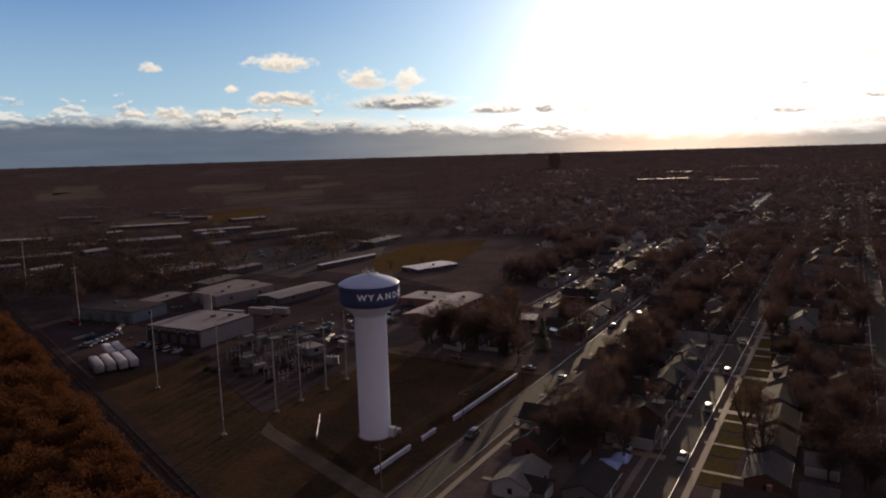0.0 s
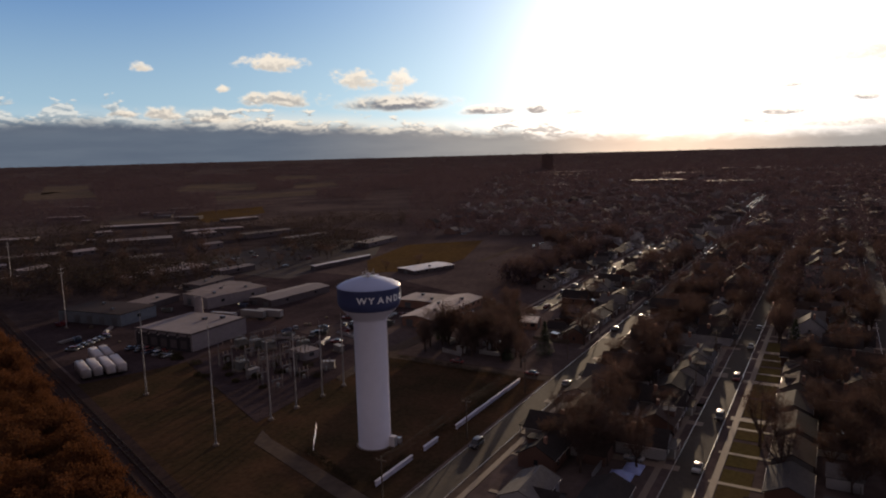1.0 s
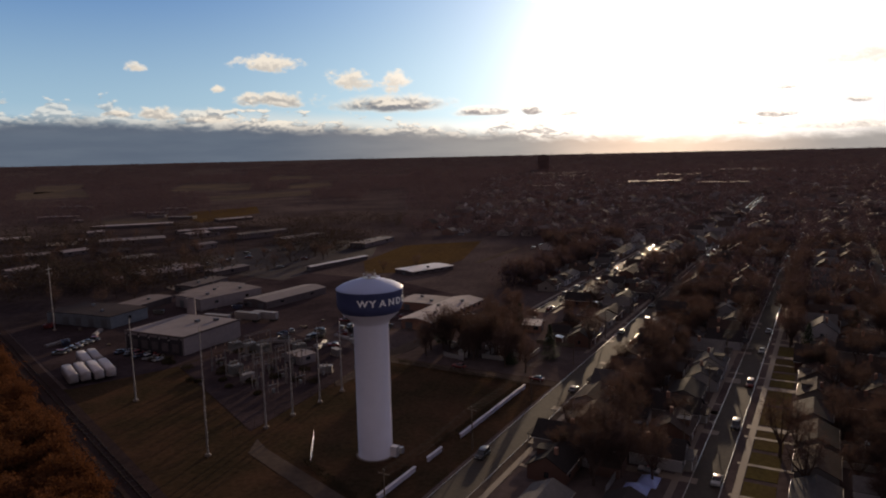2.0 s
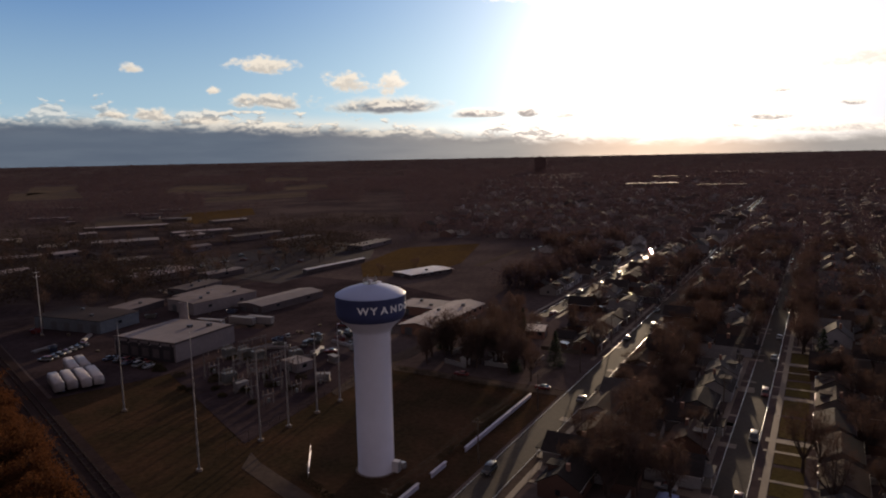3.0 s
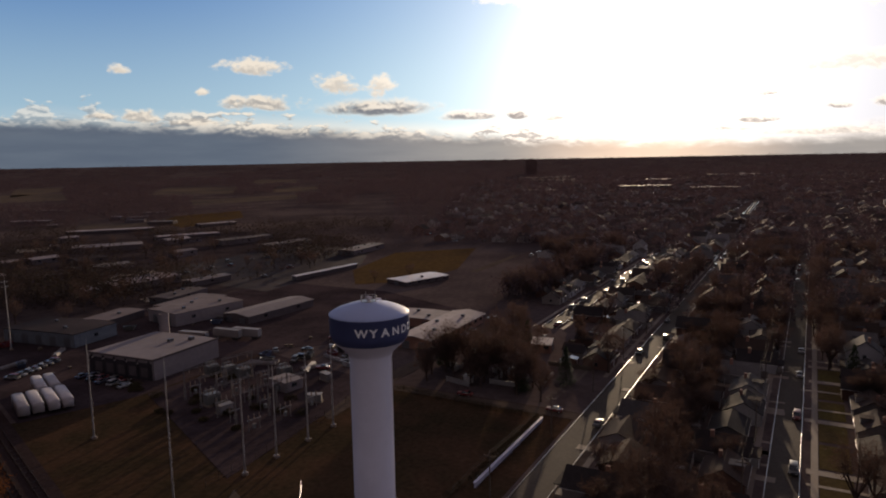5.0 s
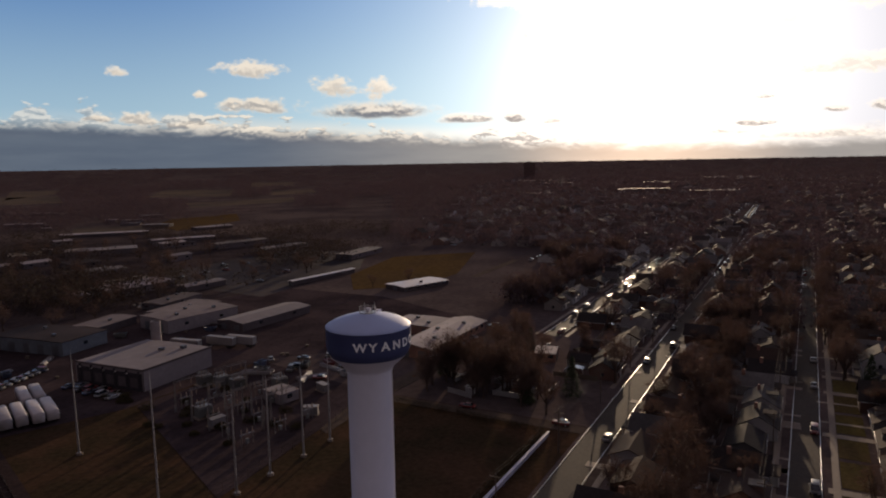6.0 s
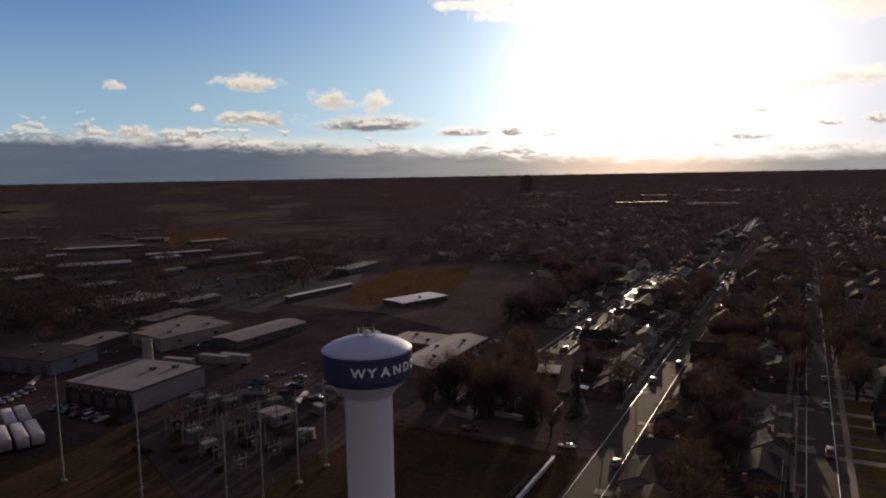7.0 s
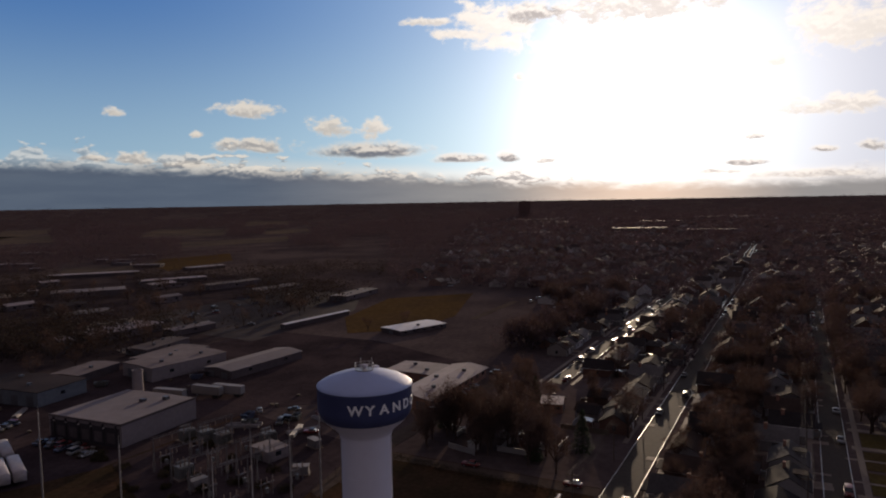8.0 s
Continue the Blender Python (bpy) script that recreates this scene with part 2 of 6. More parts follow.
M = {
    "ground": mat("ground", (0.072, 0.055, 0.055), 0.98, 0.5, 0.35, 0.012, alt=(0.094, 0.072, 0.068), spec=0.0),
    "lawn": mat("lawn", (0.042, 0.031, 0.019), 0.98, 0.6, 0.8, 0.05, alt=(0.056, 0.033, 0.021), spec=0.0),
    # lawn again, raised and yellowed: low sunlight put into the colour
    "sunlit_grass": mat("sunlit_grass", (0.090, 0.072, 0.030), 0.98, 0.5, 0.8, 0.05, alt=(0.075, 0.055, 0.028), spec=0.0),
    "field": mat("field", (0.104, 0.066, 0.030), 0.98, 0.55, 0.3, 0.02, alt=(0.074, 0.048, 0.026), altf=0.50, spec=0.0),
    "meadow": mat("meadow", (0.092, 0.075, 0.066), 0.98, 0.6, 0.1, 0.01, alt=(0.110, 0.084, 0.062), spec=0.0),
    "asphalt": mat("asphalt", (0.036, 0.029, 0.032), 0.85, 0.4, 1.2, 0.03, alt=(0.050, 0.039, 0.041), spec=0.02),
    "old_asphalt": mat("old_asphalt", (0.070, 0.057, 0.047), 0.82, 0.45, 1.0, 0.08, bump=0.02, alt=(0.052, 0.043, 0.037), spec=0.06),
    "concrete": mat("concrete", (0.185, 0.148, 0.122), 0.75, 0.3, 1.5, 0.1, spec=0.1),
    "kerb": mat("kerb", (0.25, 0.21, 0.172), 0.30, 0.45, 2.0, 0.2, spec=0.55),
    "painted_wall": mat("painted_wall", (0.46, 0.44, 0.52), 0.6, 0.25, 1.2, 0.3, spec=0.3),
    "gravel": mat("gravel", (0.040, 0.028, 0.027), 0.9, 0.5, 1.5, 0.1, spec=0.0),
    "yard": mat("yard", (0.040, 0.030, 0.033), 0.95, 0.55, 0.6, 0.04, alt=(0.056, 0.041, 0.043), spec=0.0),
    "works_soil": mat("works_soil", (0.040, 0.031, 0.034), 0.98, 0.6, 0.25, 0.03, alt=(0.060, 0.046, 0.044), spec=0.0),
    "dirt": mat("dirt", (0.100, 0.078, 0.064), 0.98, 0.4, 0.5, 0.05, alt=(0.072, 0.055, 0.046), spec=0.0),
    "tower_white": mat("tower_white", (0.60, 0.585, 0.66), 0.62, 0.07, 0.35, 0.08, spec=0.35),
    "tower_blue": mat("tower_blue", (0.048, 0.058, 0.132), 0.5, 0.12, 0.4, 0.1, spec=0.25),
    # the blue in this roof stands in for skylight from above
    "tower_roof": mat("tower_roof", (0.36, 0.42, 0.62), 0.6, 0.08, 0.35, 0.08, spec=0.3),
    "grey_sheet": mat("grey_sheet", (0.165, 0.148, 0.15), 0.6, 0.22, 0.8, 0.2, rand=0.35),
    "letter": mat("letter", (0.80, 0.80, 0.80), 0.45, 0.06, 1.0, 0.2),
    "steel": mat("steel", (0.36, 0.35, 0.35), 0.42, 0.25, 1.0, 0.2, metal=0.6),
    "dark_steel": mat("dark_steel", (0.10, 0.10, 0.11), 0.5, 0.3, 1.0, 0.2, metal=0.4),
    "ceramic": mat("ceramic", (0.22, 0.16, 0.13), 0.2, 0.2, 2.0, 0.2),
    "transformer": mat("transformer", (0.13, 0.13, 0.125), 0.5, 0.25, 1.0, 0.2),
    "rail": mat("rail", (0.055, 0.043, 0.039), 0.8, 0.2, 2.0, 0.2, spec=0.05),
    "wood": mat("wood", (0.085, 0.062, 0.045), 0.85, 0.4, 2.0, 0.3),
    "membrane": mat("membrane", (0.35, 0.30, 0.305), 0.8, 0.25, 0.25, 0.04, alt=(0.27, 0.232, 0.235), spec=0.08),
    "works_roof": mat("works_roof", (0.225, 0.195, 0.203), 0.8, 0.25, 0.25, 0.04, alt=(0.175, 0.152, 0.158), spec=0.08),
    "pale_roof": mat("pale_roof", (0.29, 0.245, 0.25), 0.75, 0.4, 0.2, 0.03, alt=(0.16, 0.135, 0.138), rand=0.5, spec=0.1),
    "block_wall": mat("block_wall", (0.105, 0.086, 0.090), 0.9, 0.3, 0.8, 0.1, rand=0.35, spec=0.05),
    "white_sheet": mat("white_sheet", (0.62, 0.57, 0.56), 0.5, 0.14, 0.8, 0.2),
    "pale_block": mat("pale_block", (0.195, 0.168, 0.172), 0.85, 0.25, 0.8, 0.1, spec=0.1),
    "dull_roof": mat("dull_roof", (0.165, 0.138, 0.142), 0.9, 0.4, 0.25, 0.04, alt=(0.115, 0.095, 0.098), rand=0.3, spec=0.05),
    "dull_sheet": mat("dull_sheet", (0.38, 0.345, 0.35), 0.6, 0.3, 0.9, 0.3, spec=0.3, rand=0.2),
    "wall_shade": mat("wall_shade", (0.045, 0.040, 0.044), 0.7, 0.3, 0.8, 0.2, spec=0.1),
    "blue_sheet": mat("blue_sheet", (0.125, 0.138, 0.158), 0.6, 0.35, 0.8, 0.2, spec=0.15),
    "bright_metal": mat("bright_metal", (0.68, 0.64, 0.55), 0.30, 0.45, 0.9, 0.3, metal=0.85),
    "weathered_steel": mat("weathered_steel", (0.16, 0.148, 0.148), 0.55, 0.3, 1.0, 0.2, metal=0.3, spec=0.3),
    "tarp": mat("tarp", (0.28, 0.34, 0.62), 0.35, 0.25, 1.2, 0.4),
    "glass": mat("glass", (0.02, 0.024, 0.03), 0.06, 0.1, 1.0, 0.2, spec=0.9),
    "tyre": mat("tyre", (0.015, 0.015, 0.015), 0.85, 0.2, 3.0, 0.3),
    "paint": mat("paint", (0.1, 0.1, 0.1), 0.33, 0.08, 1.0, 0.2, spec=0.5, ramp=[(0.03, 0.03, 0.035), (0.14, 0.14, 0.145), (0.30, 0.30, 0.30), (0.05, 0.06, 0.10), (0.14, 0.02, 0.02), (0.08, 0.077, 0.07)]),
    "siding": mat("siding", (0.4, 0.4, 0.4), 0.75, 0.15, 2.0, 0.2, spec=0.2, ramp=[(0.19, 0.165, 0.15), (0.11, 0.058, 0.043), (0.26, 0.245, 0.245), (0.22, 0.20, 0.19), (0.125, 0.068, 0.052), (0.12, 0.112, 0.112), (0.32, 0.305, 0.31), (0.105, 0.06, 0.047)]),
    "shingle": mat("shingle", (0.1, 0.1, 0.1), 0.85, 0.4, 1.6, 0.2, bump=0.02, spec=0.05, ramp=[(0.036, 0.031, 0.031), (0.050, 0.037, 0.032), (0.066, 0.061, 0.062), (0.030, 0.026, 0.027), (0.054, 0.038, 0.033), (0.112, 0.104, 0.104)]),
    "trim": mat("trim", (0.52, 0.49, 0.46), 0.4, 0.1, 2.0, 0.3, spec=0.6),
    "brick": mat("brick", (0.22, 0.11, 0.08), 0.85, 0.25, 3.0, 0.3),
    "bark": mat("bark", (0.070, 0.050, 0.042), 0.95, 0.4, 2.5, 0.2, spec=0.0),
    "twig": mat("twig", (0.043, 0.028, 0.024), 0.9, 0.4, 0.8, 0.05, spec=0.1, rand=0.5, sheer=(0.030, 0.017, 0.013)),
    "leaf": mat("leaf", (0.080, 0.038, 0.018), 0.95, 0.35, 0.6, 0.06, spec=0.0, alt=(0.058, 0.026, 0.014), rand=0.2, sheer=(0.036, 0.014, 0.006)),
    "hedge": mat("hedge", (0.040, 0.032, 0.018), 0.95, 0.4, 1.5, 0.2, spec=0.05, rand=0.2),
    "brush": mat("brush", (0.048, 0.040, 0.022), 0.95, 0.4, 1.5, 0.2, spec=0.02, rand=0.3),
    "evergreen": mat("evergreen", (0.030, 0.038, 0.020), 0.95, 0.4, 0.8, 0.1, spec=0.1),
    "woods": mat("woods", (0.041, 0.030, 0.035), 0.9, 0.3, 0.15, 0.006, spec=0.03, alt=(0.027, 0.020, 0.025), island=True, rand=0.35, sheer=(0.026, 0.017, 0.020)),
    "scrub": mat("scrub", (0.034, 0.026, 0.024), 0.9, 0.3, 0.15, 0.02, spec=0.03, alt=(0.026, 0.022, 0.016), island=True, rand=0.4, sheer=(0.012, 0.008, 0.007)),
    "far_wall": mat("far_wall", (0.3, 0.3, 0.3), 0.7, 0.1, 0.5, 0.05, island=True, ramp=[(0.24, 0.20, 0.18), (0.14, 0.075, 0.055), (0.45, 0.43, 0.42), (0.34, 0.31, 0.29), (0.16, 0.09, 0.07)]),
    "far_roof": mat("far_roof", (0.1, 0.1, 0.1), 0.9, 0.2, 0.5, 0.05, spec=0.03, island=True, ramp=[(0.050, 0.042, 0.042), (0.068, 0.050, 0.044), (0.09, 0.08, 0.08), (0.04, 0.033, 0.033), (0.15, 0.138, 0.138)]),
    "far_paint": mat("far_paint", (0.1, 0.1, 0.1), 0.25, 0.08, 1.0, 0.2, spec=0.6, island=True, ramp=[(0.03, 0.03, 0.035), (0.30, 0.30, 0.31), (0.60, 0.60, 0.59), (0.05, 0.06, 0.10), (0.16, 0.02, 0.02), (0.45, 0.44, 0.42)]),
    # glossy sheet that mirrors the sky round the sun, for glints
    "glint_roof": mat("glint_roof", (0.35, 0.34, 0.33), 0.28, 0.15, 1.0, 0.2, spec=0.7, metal=0.4),
    "far_block": mat("far_block", (0.12, 0.072, 0.066), 0.9, 0.15, 0.2, 0.03, spec=0.05),
}


# ---- mesh helpers ----
def mesh_of(bm, name, material, smooth=False):
    me = bpy.data.meshes.new(name)
    bm.to_mesh(me)
    bm.free()
    me.materials.append(M[material])
    if smooth:
        for p in me.polygons:
            p.use_smooth = True
    return me


def part(name, bm, material, parent, label="", smooth=False):
    """One mesh object under a thing or under a part."""
    ob = new(name, mesh_of(bm, name, material, smooth) if isinstance(bm, bmesh.types.BMesh) else bm)
    ob.parent = parent
    if label:
        ob["label"] = label
    return ob


def thing(name, label, category, m=None, group="", kind=""):
    ob = new(name)
    ob.empty_display_size = 0.5
    ob.matrix_world = m if m is not None else Matrix()
    return tagged(ob, label, category, group, kind)


def solid(name, bm, material, label, category, m=None, group="", kind="", smooth=False):
    ob = new(name, mesh_of(bm, name, material, smooth))
    if m is not None:
        ob.matrix_world = m
    return tagged(ob, label, category, group, kind)


def box(x0, y0, z0, x1, y1, z1, bm=None, bevel=0.0):
    bm = bm or bmesh.new()
    made = bmesh.ops.create_cube(bm, size=1.0, matrix=Matrix.Translation(((x0 + x1) / 2, (y0 + y1) / 2, (z0 + z1) / 2)) @ Matrix.Diagonal((x1 - x0, y1 - y0, z1 - z0, 1)))
    if bevel:
        edges = {e for v in made["verts"] for e in v.link_edges}
        bmesh.ops.bevel(bm, geom=list(edges), offset=bevel, segments=2, affect="EDGES", profile=0.5)
    return bm


def rod(a, b, r0, r1=None, seg=8, bm=None):
    bm = bm or bmesh.new()
    a, b = Vector(a), Vector(b)
    q = (b - a).to_track_quat("Z", "Y").to_matrix().to_4x4()
    bmesh.ops.create_cone(bm, cap_ends=True, segments=seg, radius1=r0, radius2=r0 if r1 is None else r1, depth=(b - a).length, matrix=Matrix.Translation((a + b) / 2) @ q)
    return bm


def spun(profile, seg=48, bm=None):
    """A solid of revolution from (radius, height) pairs."""
    bm = bm or bmesh.new()
    rings = []
    for r, z in profile:
        if r < 1e-4:
            rings.append([bm.verts.new((0, 0, z))])
        else:
            rings.append([bm.verts.new((r * math.cos(2 * math.pi * i / seg), r * math.sin(2 * math.pi * i / seg), z)) for i in range(seg)])
    for lo, hi in zip(rings, rings[1:]):
        for i in range(seg):
            j = (i + 1) % seg
            if len(lo) == 1:
                bm.faces.new((lo[0], hi[j], hi[i]))
            elif len(hi) == 1:
                bm.faces.new((lo[i], lo[j], hi[0]))
            else:
                bm.faces.new((lo[i], lo[j], hi[j], hi[i]))
    return bm


def strip(x0, y0, x1, y1, width, z0, z1):
    """A flat band of some thickness from one point to another."""
    d = Vector((x1 - x0, y1 - y0, 0)).normalized()
    n = Vector((-d.y, d.x, 0)) * width / 2
    bm = bmesh.new()
    vs = []
    for z in (z0, z1):
        for p in (Vector((x0, y0, 0)) - n, Vector((x1, y1, 0)) - n, Vector((x1, y1, 0)) + n, Vector((x0, y0, 0)) + n):
            vs.append(bm.verts.new((p.x, p.y, z)))
    for f in ((3, 2, 1, 0), (4, 5, 6, 7), (0, 1, 5, 4), (1, 2, 6, 5), (2, 3, 7, 6), (3, 0, 4, 7)):
        bm.faces.new([vs[i] for i in f])
    return bm


def patch(points, z0, z1):
    bm = bmesh.new()
    lo = [bm.verts.new((x, y, z0)) for x, y in points]
    hi = [bm.verts.new((x, y, z1)) for x, y in points]
    bm.faces.new(hi)
    bm.faces.new(lo[::-1])
    for i in range(len(points)):
        j = (i + 1) % len(points)
        bm.faces.new((lo[i], lo[j], hi[j], hi[i]))
    bmesh.ops.recalc_face_normals(bm, faces=bm.faces)
    return bm


def joined(name, verts, faces, material, label, category, kind="stuff"):
    me = bpy.data.meshes.new(name)
    me.from_pydata(verts, [], faces)
    me.materials.append(M[material])
    return tagged(new(name, me), label, category, kind=kind)


rnd = random.Random(7)


# ---- ground, roads, tracks ----
def build_ground():
    radii = [0, 120, 260, 420, 640, 900, 1250, 1700, 2200, 2600, 3000, 3400, 3800, 4150, 4450, 4650, 4800]
    prof = [(max(r, 0.0), 56.0 * max(0.0, (r - 2600) / 2200) ** 1.6) for r in radii]
    return solid("ground", spun(prof, 120), "ground", "flat brown late-autumn plain with grass and bare soil", "ground", kind="structure", smooth=True)


build_ground()

A0, A1 = -28.1, -21.2          # kerb lines of the first street
B0, B1 = -72.0, -66.0          # of the second
STREETS = [(-24.65, 6.9, -150, 620), (-69.0, 6.0, -60, 620), (-113, 6.5, 40, 900), (18.1, 6.2, 150, 700), (62, 6.5, 330, 900), (106, 6.5, 400, 900)]
CROSS = [(236, 6.5, -130, 14), (392, 6.5, -150, 60)]


def build_street(y, w, x0, x1):
    near = min(x1, 520)
    road = solid("road", box(x0, y - w / 2, -0.3, x1, y + w / 2, 0.03), "old_asphalt", "worn grey asphalt residential street", "road", kind="structure")
    for s in (-1, 1):
        edge = y + s * w / 2
        cr = [(c - cw / 2 - 2, c + cw / 2 + 2) for c, cw, a, b in CROSS if x0 < c < near and a - 5 < y < b + 5]
        start, cuts = x0, []
        for lo, hi in cr:
            cuts.append((start, lo))
            start = hi
        cuts.append((start, near))
        for lo, hi in cuts:
            a, b = sorted((edge, edge + s * 0.2))
            part("kerb", box(lo, a, -0.2, hi, b, 0.17, bevel=0.04), "kerb", road, "pale concrete kerb")
            if s > 0 and y > -30 and y < 0:
                lo = max(lo, 98)
            if hi <= lo:
                continue
            a, b = sorted((edge + s * 2.1, edge + s * 3.5))
            part("pavement", box(lo, a, -0.2, hi, b, 0.12), "concrete", road, "pale concrete pavement")
    return road


for y, w, x0, x1 in STREETS:
    build_street(y, w, x0, x1)
for x, w, y0, y1 in CROSS:
    solid("road", box(x - w / 2, y0, -0.3, x + w / 2, y1, 0.034), "old_asphalt", "worn grey asphalt cross street", "road", kind="structure")

avenue = solid("road", strip(330, -16, 960, -3, 6, -0.3, 0.036), "old_asphalt", "wide worn asphalt avenue running to the horizon", "road", kind="structure")
for k in (-3.4, 3.4):
    part("kerb", strip(330, -16 + k, 960, -3 + k, 0.5, -0.2, 0.2), "kerb", avenue, "pale concrete kerb")
solid("road_verge", box(-30, -31.4, -0.3, 78, -28.34, 0.05), "dirt", "pale worn earth verge beside a street", "verge", kind="structure")

# the track runs slantwise to the street grid
TD = Vector((0.345, 0.939, 0))
TN = Vector((-0.939, 0.345, 0))
T0 = Vector((-45.2, 0.5, 0))   # a point on the grass's edge beside the track


def along(s, n, z=0.0):
    p = T0 + TD * s + TN * n
    return Vector((p.x, p.y, z))


def slanted(s0, s1, n0, n1):
    return [tuple(along(s, n)[:2]) for s, n in ((s0, n0), (s1, n0), (s1, n1), (s0, n1))]


def build_track():
    bed = solid("railway", patch(slanted(-120, 700, 0.4, 9.5), -0.3, 0.22), "gravel", "dark gravel bed of a railway with rusty rails", "railway", kind="structure")
    for n in (3.0, 4.45, 7.0, 8.45):
        part("rail", strip(*along(-120, n)[:2], *along(700, n)[:2], 0.09, 0.2, 0.46), "rail", bed, "rust-brown steel rail")
    tie = mesh_of(box(-1.3, -0.12, 0.0, 1.3, 0.12, 0.3), "sleeper", "rail")
    for i in range(70):
        ob = part("sleeper", tie, "rail", bed)
        p = along(-10 + i * 1.6, 3.72 if i % 2 else 7.72)
        ob.matrix_local = Matrix.LocRotScale((p.x, p.y, 0.02), Euler((0, 0, math.atan2(TN.y, TN.x))), None)


build_track()

# lots and yards round the tower
solid("tower_lot", patch([(-22, -12), (58, -13), (63, 36), (34, 37), (-8, 22)], -0.3, 0.05), "lawn", "rough brown grass lot round the tower", "lawn", kind="structure")
solid("rough_grass", patch([(-46, -20), (66, -20), (66, 46), (76, 97), (24, 100), (-6, 112), (-44, 4)], -0.3, 0.02), "lawn", "rough brown grass between track and street", "lawn", kind="structure")
solid("grass_verge", patch([(-41.5, -14), (-25, -14), (-12, 22), (-4, 33), (21, 96), (-6, 107)], -0.3, 0.028), "lawn", "brown grass verge between track and masts", "lawn", kind="structure")
solid("path", patch([(-29.5, -20), (-24.5, -20), (-9.2, 25), (-6, 31), (-13, 27)], -0.3, 0.08), "dirt", "pale bare-earth path beside the tower lot", "path", kind="structure")
solid("lane", patch([(60, 38.5), (125, 36), (160, 37), (160, 41.5), (120, 42), (66, 45), (36, 41), (34, 37)], -0.3, 0.07), "dirt", "pale dirt lane leading to a low hall", "path", kind="structure")
solid("side_lane", box(61, -20.5, -0.3, 65.5, 40, 0.065), "dirt", "narrow dirt lane behind the tower lot", "path", kind="structure")
solid("substation_yard", patch([(-3, 36), (34, 40), (66, 46), (76, 96), (27, 98)], -0.3, 0.09), "yard", "grey gravel yard of an electrical substation", "yard", kind="structure")
solid("works_yard", patch([(-4, 110), (24, 99), (80, 97), (118, 60), (165, 62), (190, 120), (190, 190), (30, 205)], -0.3, 0.06), "yard", "dark paved works yard", "yard", kind="structure")
solid("car_park", patch([(165, 178), (262, 185), (330, 225), (330, 300), (175, 290)], -0.3, 0.08), "asphalt", "large dark asphalt car park", "car park", kind="structure")
solid("sports_field", patch([(200, 146), (224, 119), (268, 118), (362, 150), (318, 194), (240, 176)], -0.3, 0.07), "field", "ochre dry grass sports field", "field", kind="structure")
solid("field_lane", strip(262, 104, 336, 107, 5, -0.3, 0.075), "dirt", "pale dirt lane beside the sports field", "path", kind="structure")
solid("far_field", patch([(406, 514), (531, 548), (620, 640), (520, 655), (450, 600)], -0.3, 0.07), "field", "ochre dry grass field beside sheds", "field", kind="structure")
MEADOWS = [
    ((960, 1250), (1028, 1060), (1330, 1340), (1260, 1540)), ((1090, 1000), (1196, 950), (1380, 1110), (1260, 1150)), ((797, 1501), (1044, 1702), (1230, 1960), (1120, 2040)),
    ((337, 587), (405, 562), (443, 612), (395, 669)), ((700, 820), (880, 760), (1010, 860), (800, 940)), ((1560, 1500), (1650, 1400), (2000, 1700), (1900, 1820)), ((640, 1300), (760, 1240), (960, 1560), (840, 1640)),
]
for pts in MEADOWS:
    solid("far_meadow", patch(pts, -0.3, 0.07), "meadow", "pale dry meadow between woods", "field", group="far meadows", kind="structure")


def in_meadow(x, y):
    """Whether a tree here would stand in a far meadow or just before it."""
    d = math.hypot(x + 110, y + 80)
    ux, uy = (x + 110) / d, (y + 80) / d
    for reach in (0, 70, 150, 230):
        px, py = x + ux * reach, y + uy * reach
        for pts in MEADOWS:
            if all((x2 - x1) * (py - y1) - (y2 - y1) * (px - x1) > 0 for (x1, y1), (x2, y2) in zip(pts, pts[1:] + pts[:1])) or all((x2 - x1) * (py - y1) - (y2 - y1) * (px - x1) < 0 for (x1, y1), (x2, y2) in zip(pts, pts[1:] + pts[:1])):
                return True
    return False


solid("works_ground", patch([(30, 206), (190, 191), (262, 190), (335, 230), (395, 300), (400, 480), (330, 560), (200, 560), (90, 420)], -0.3, 0.045), "works_soil", "dark cinder ground between works sheds", "ground", kind="structure")
for pts in (((148, 281), (180, 273), (192, 298), (168, 305)), ((210, 476), (235, 463), (249, 485), (225, 502)), ((120, 214), (150, 214), (154, 226), (124, 224))):
    solid("paved_yard", patch(pts, -0.3, 0.085), "concrete", "pale concrete yard among works sheds", "yard", group="paved yards", kind="structure")


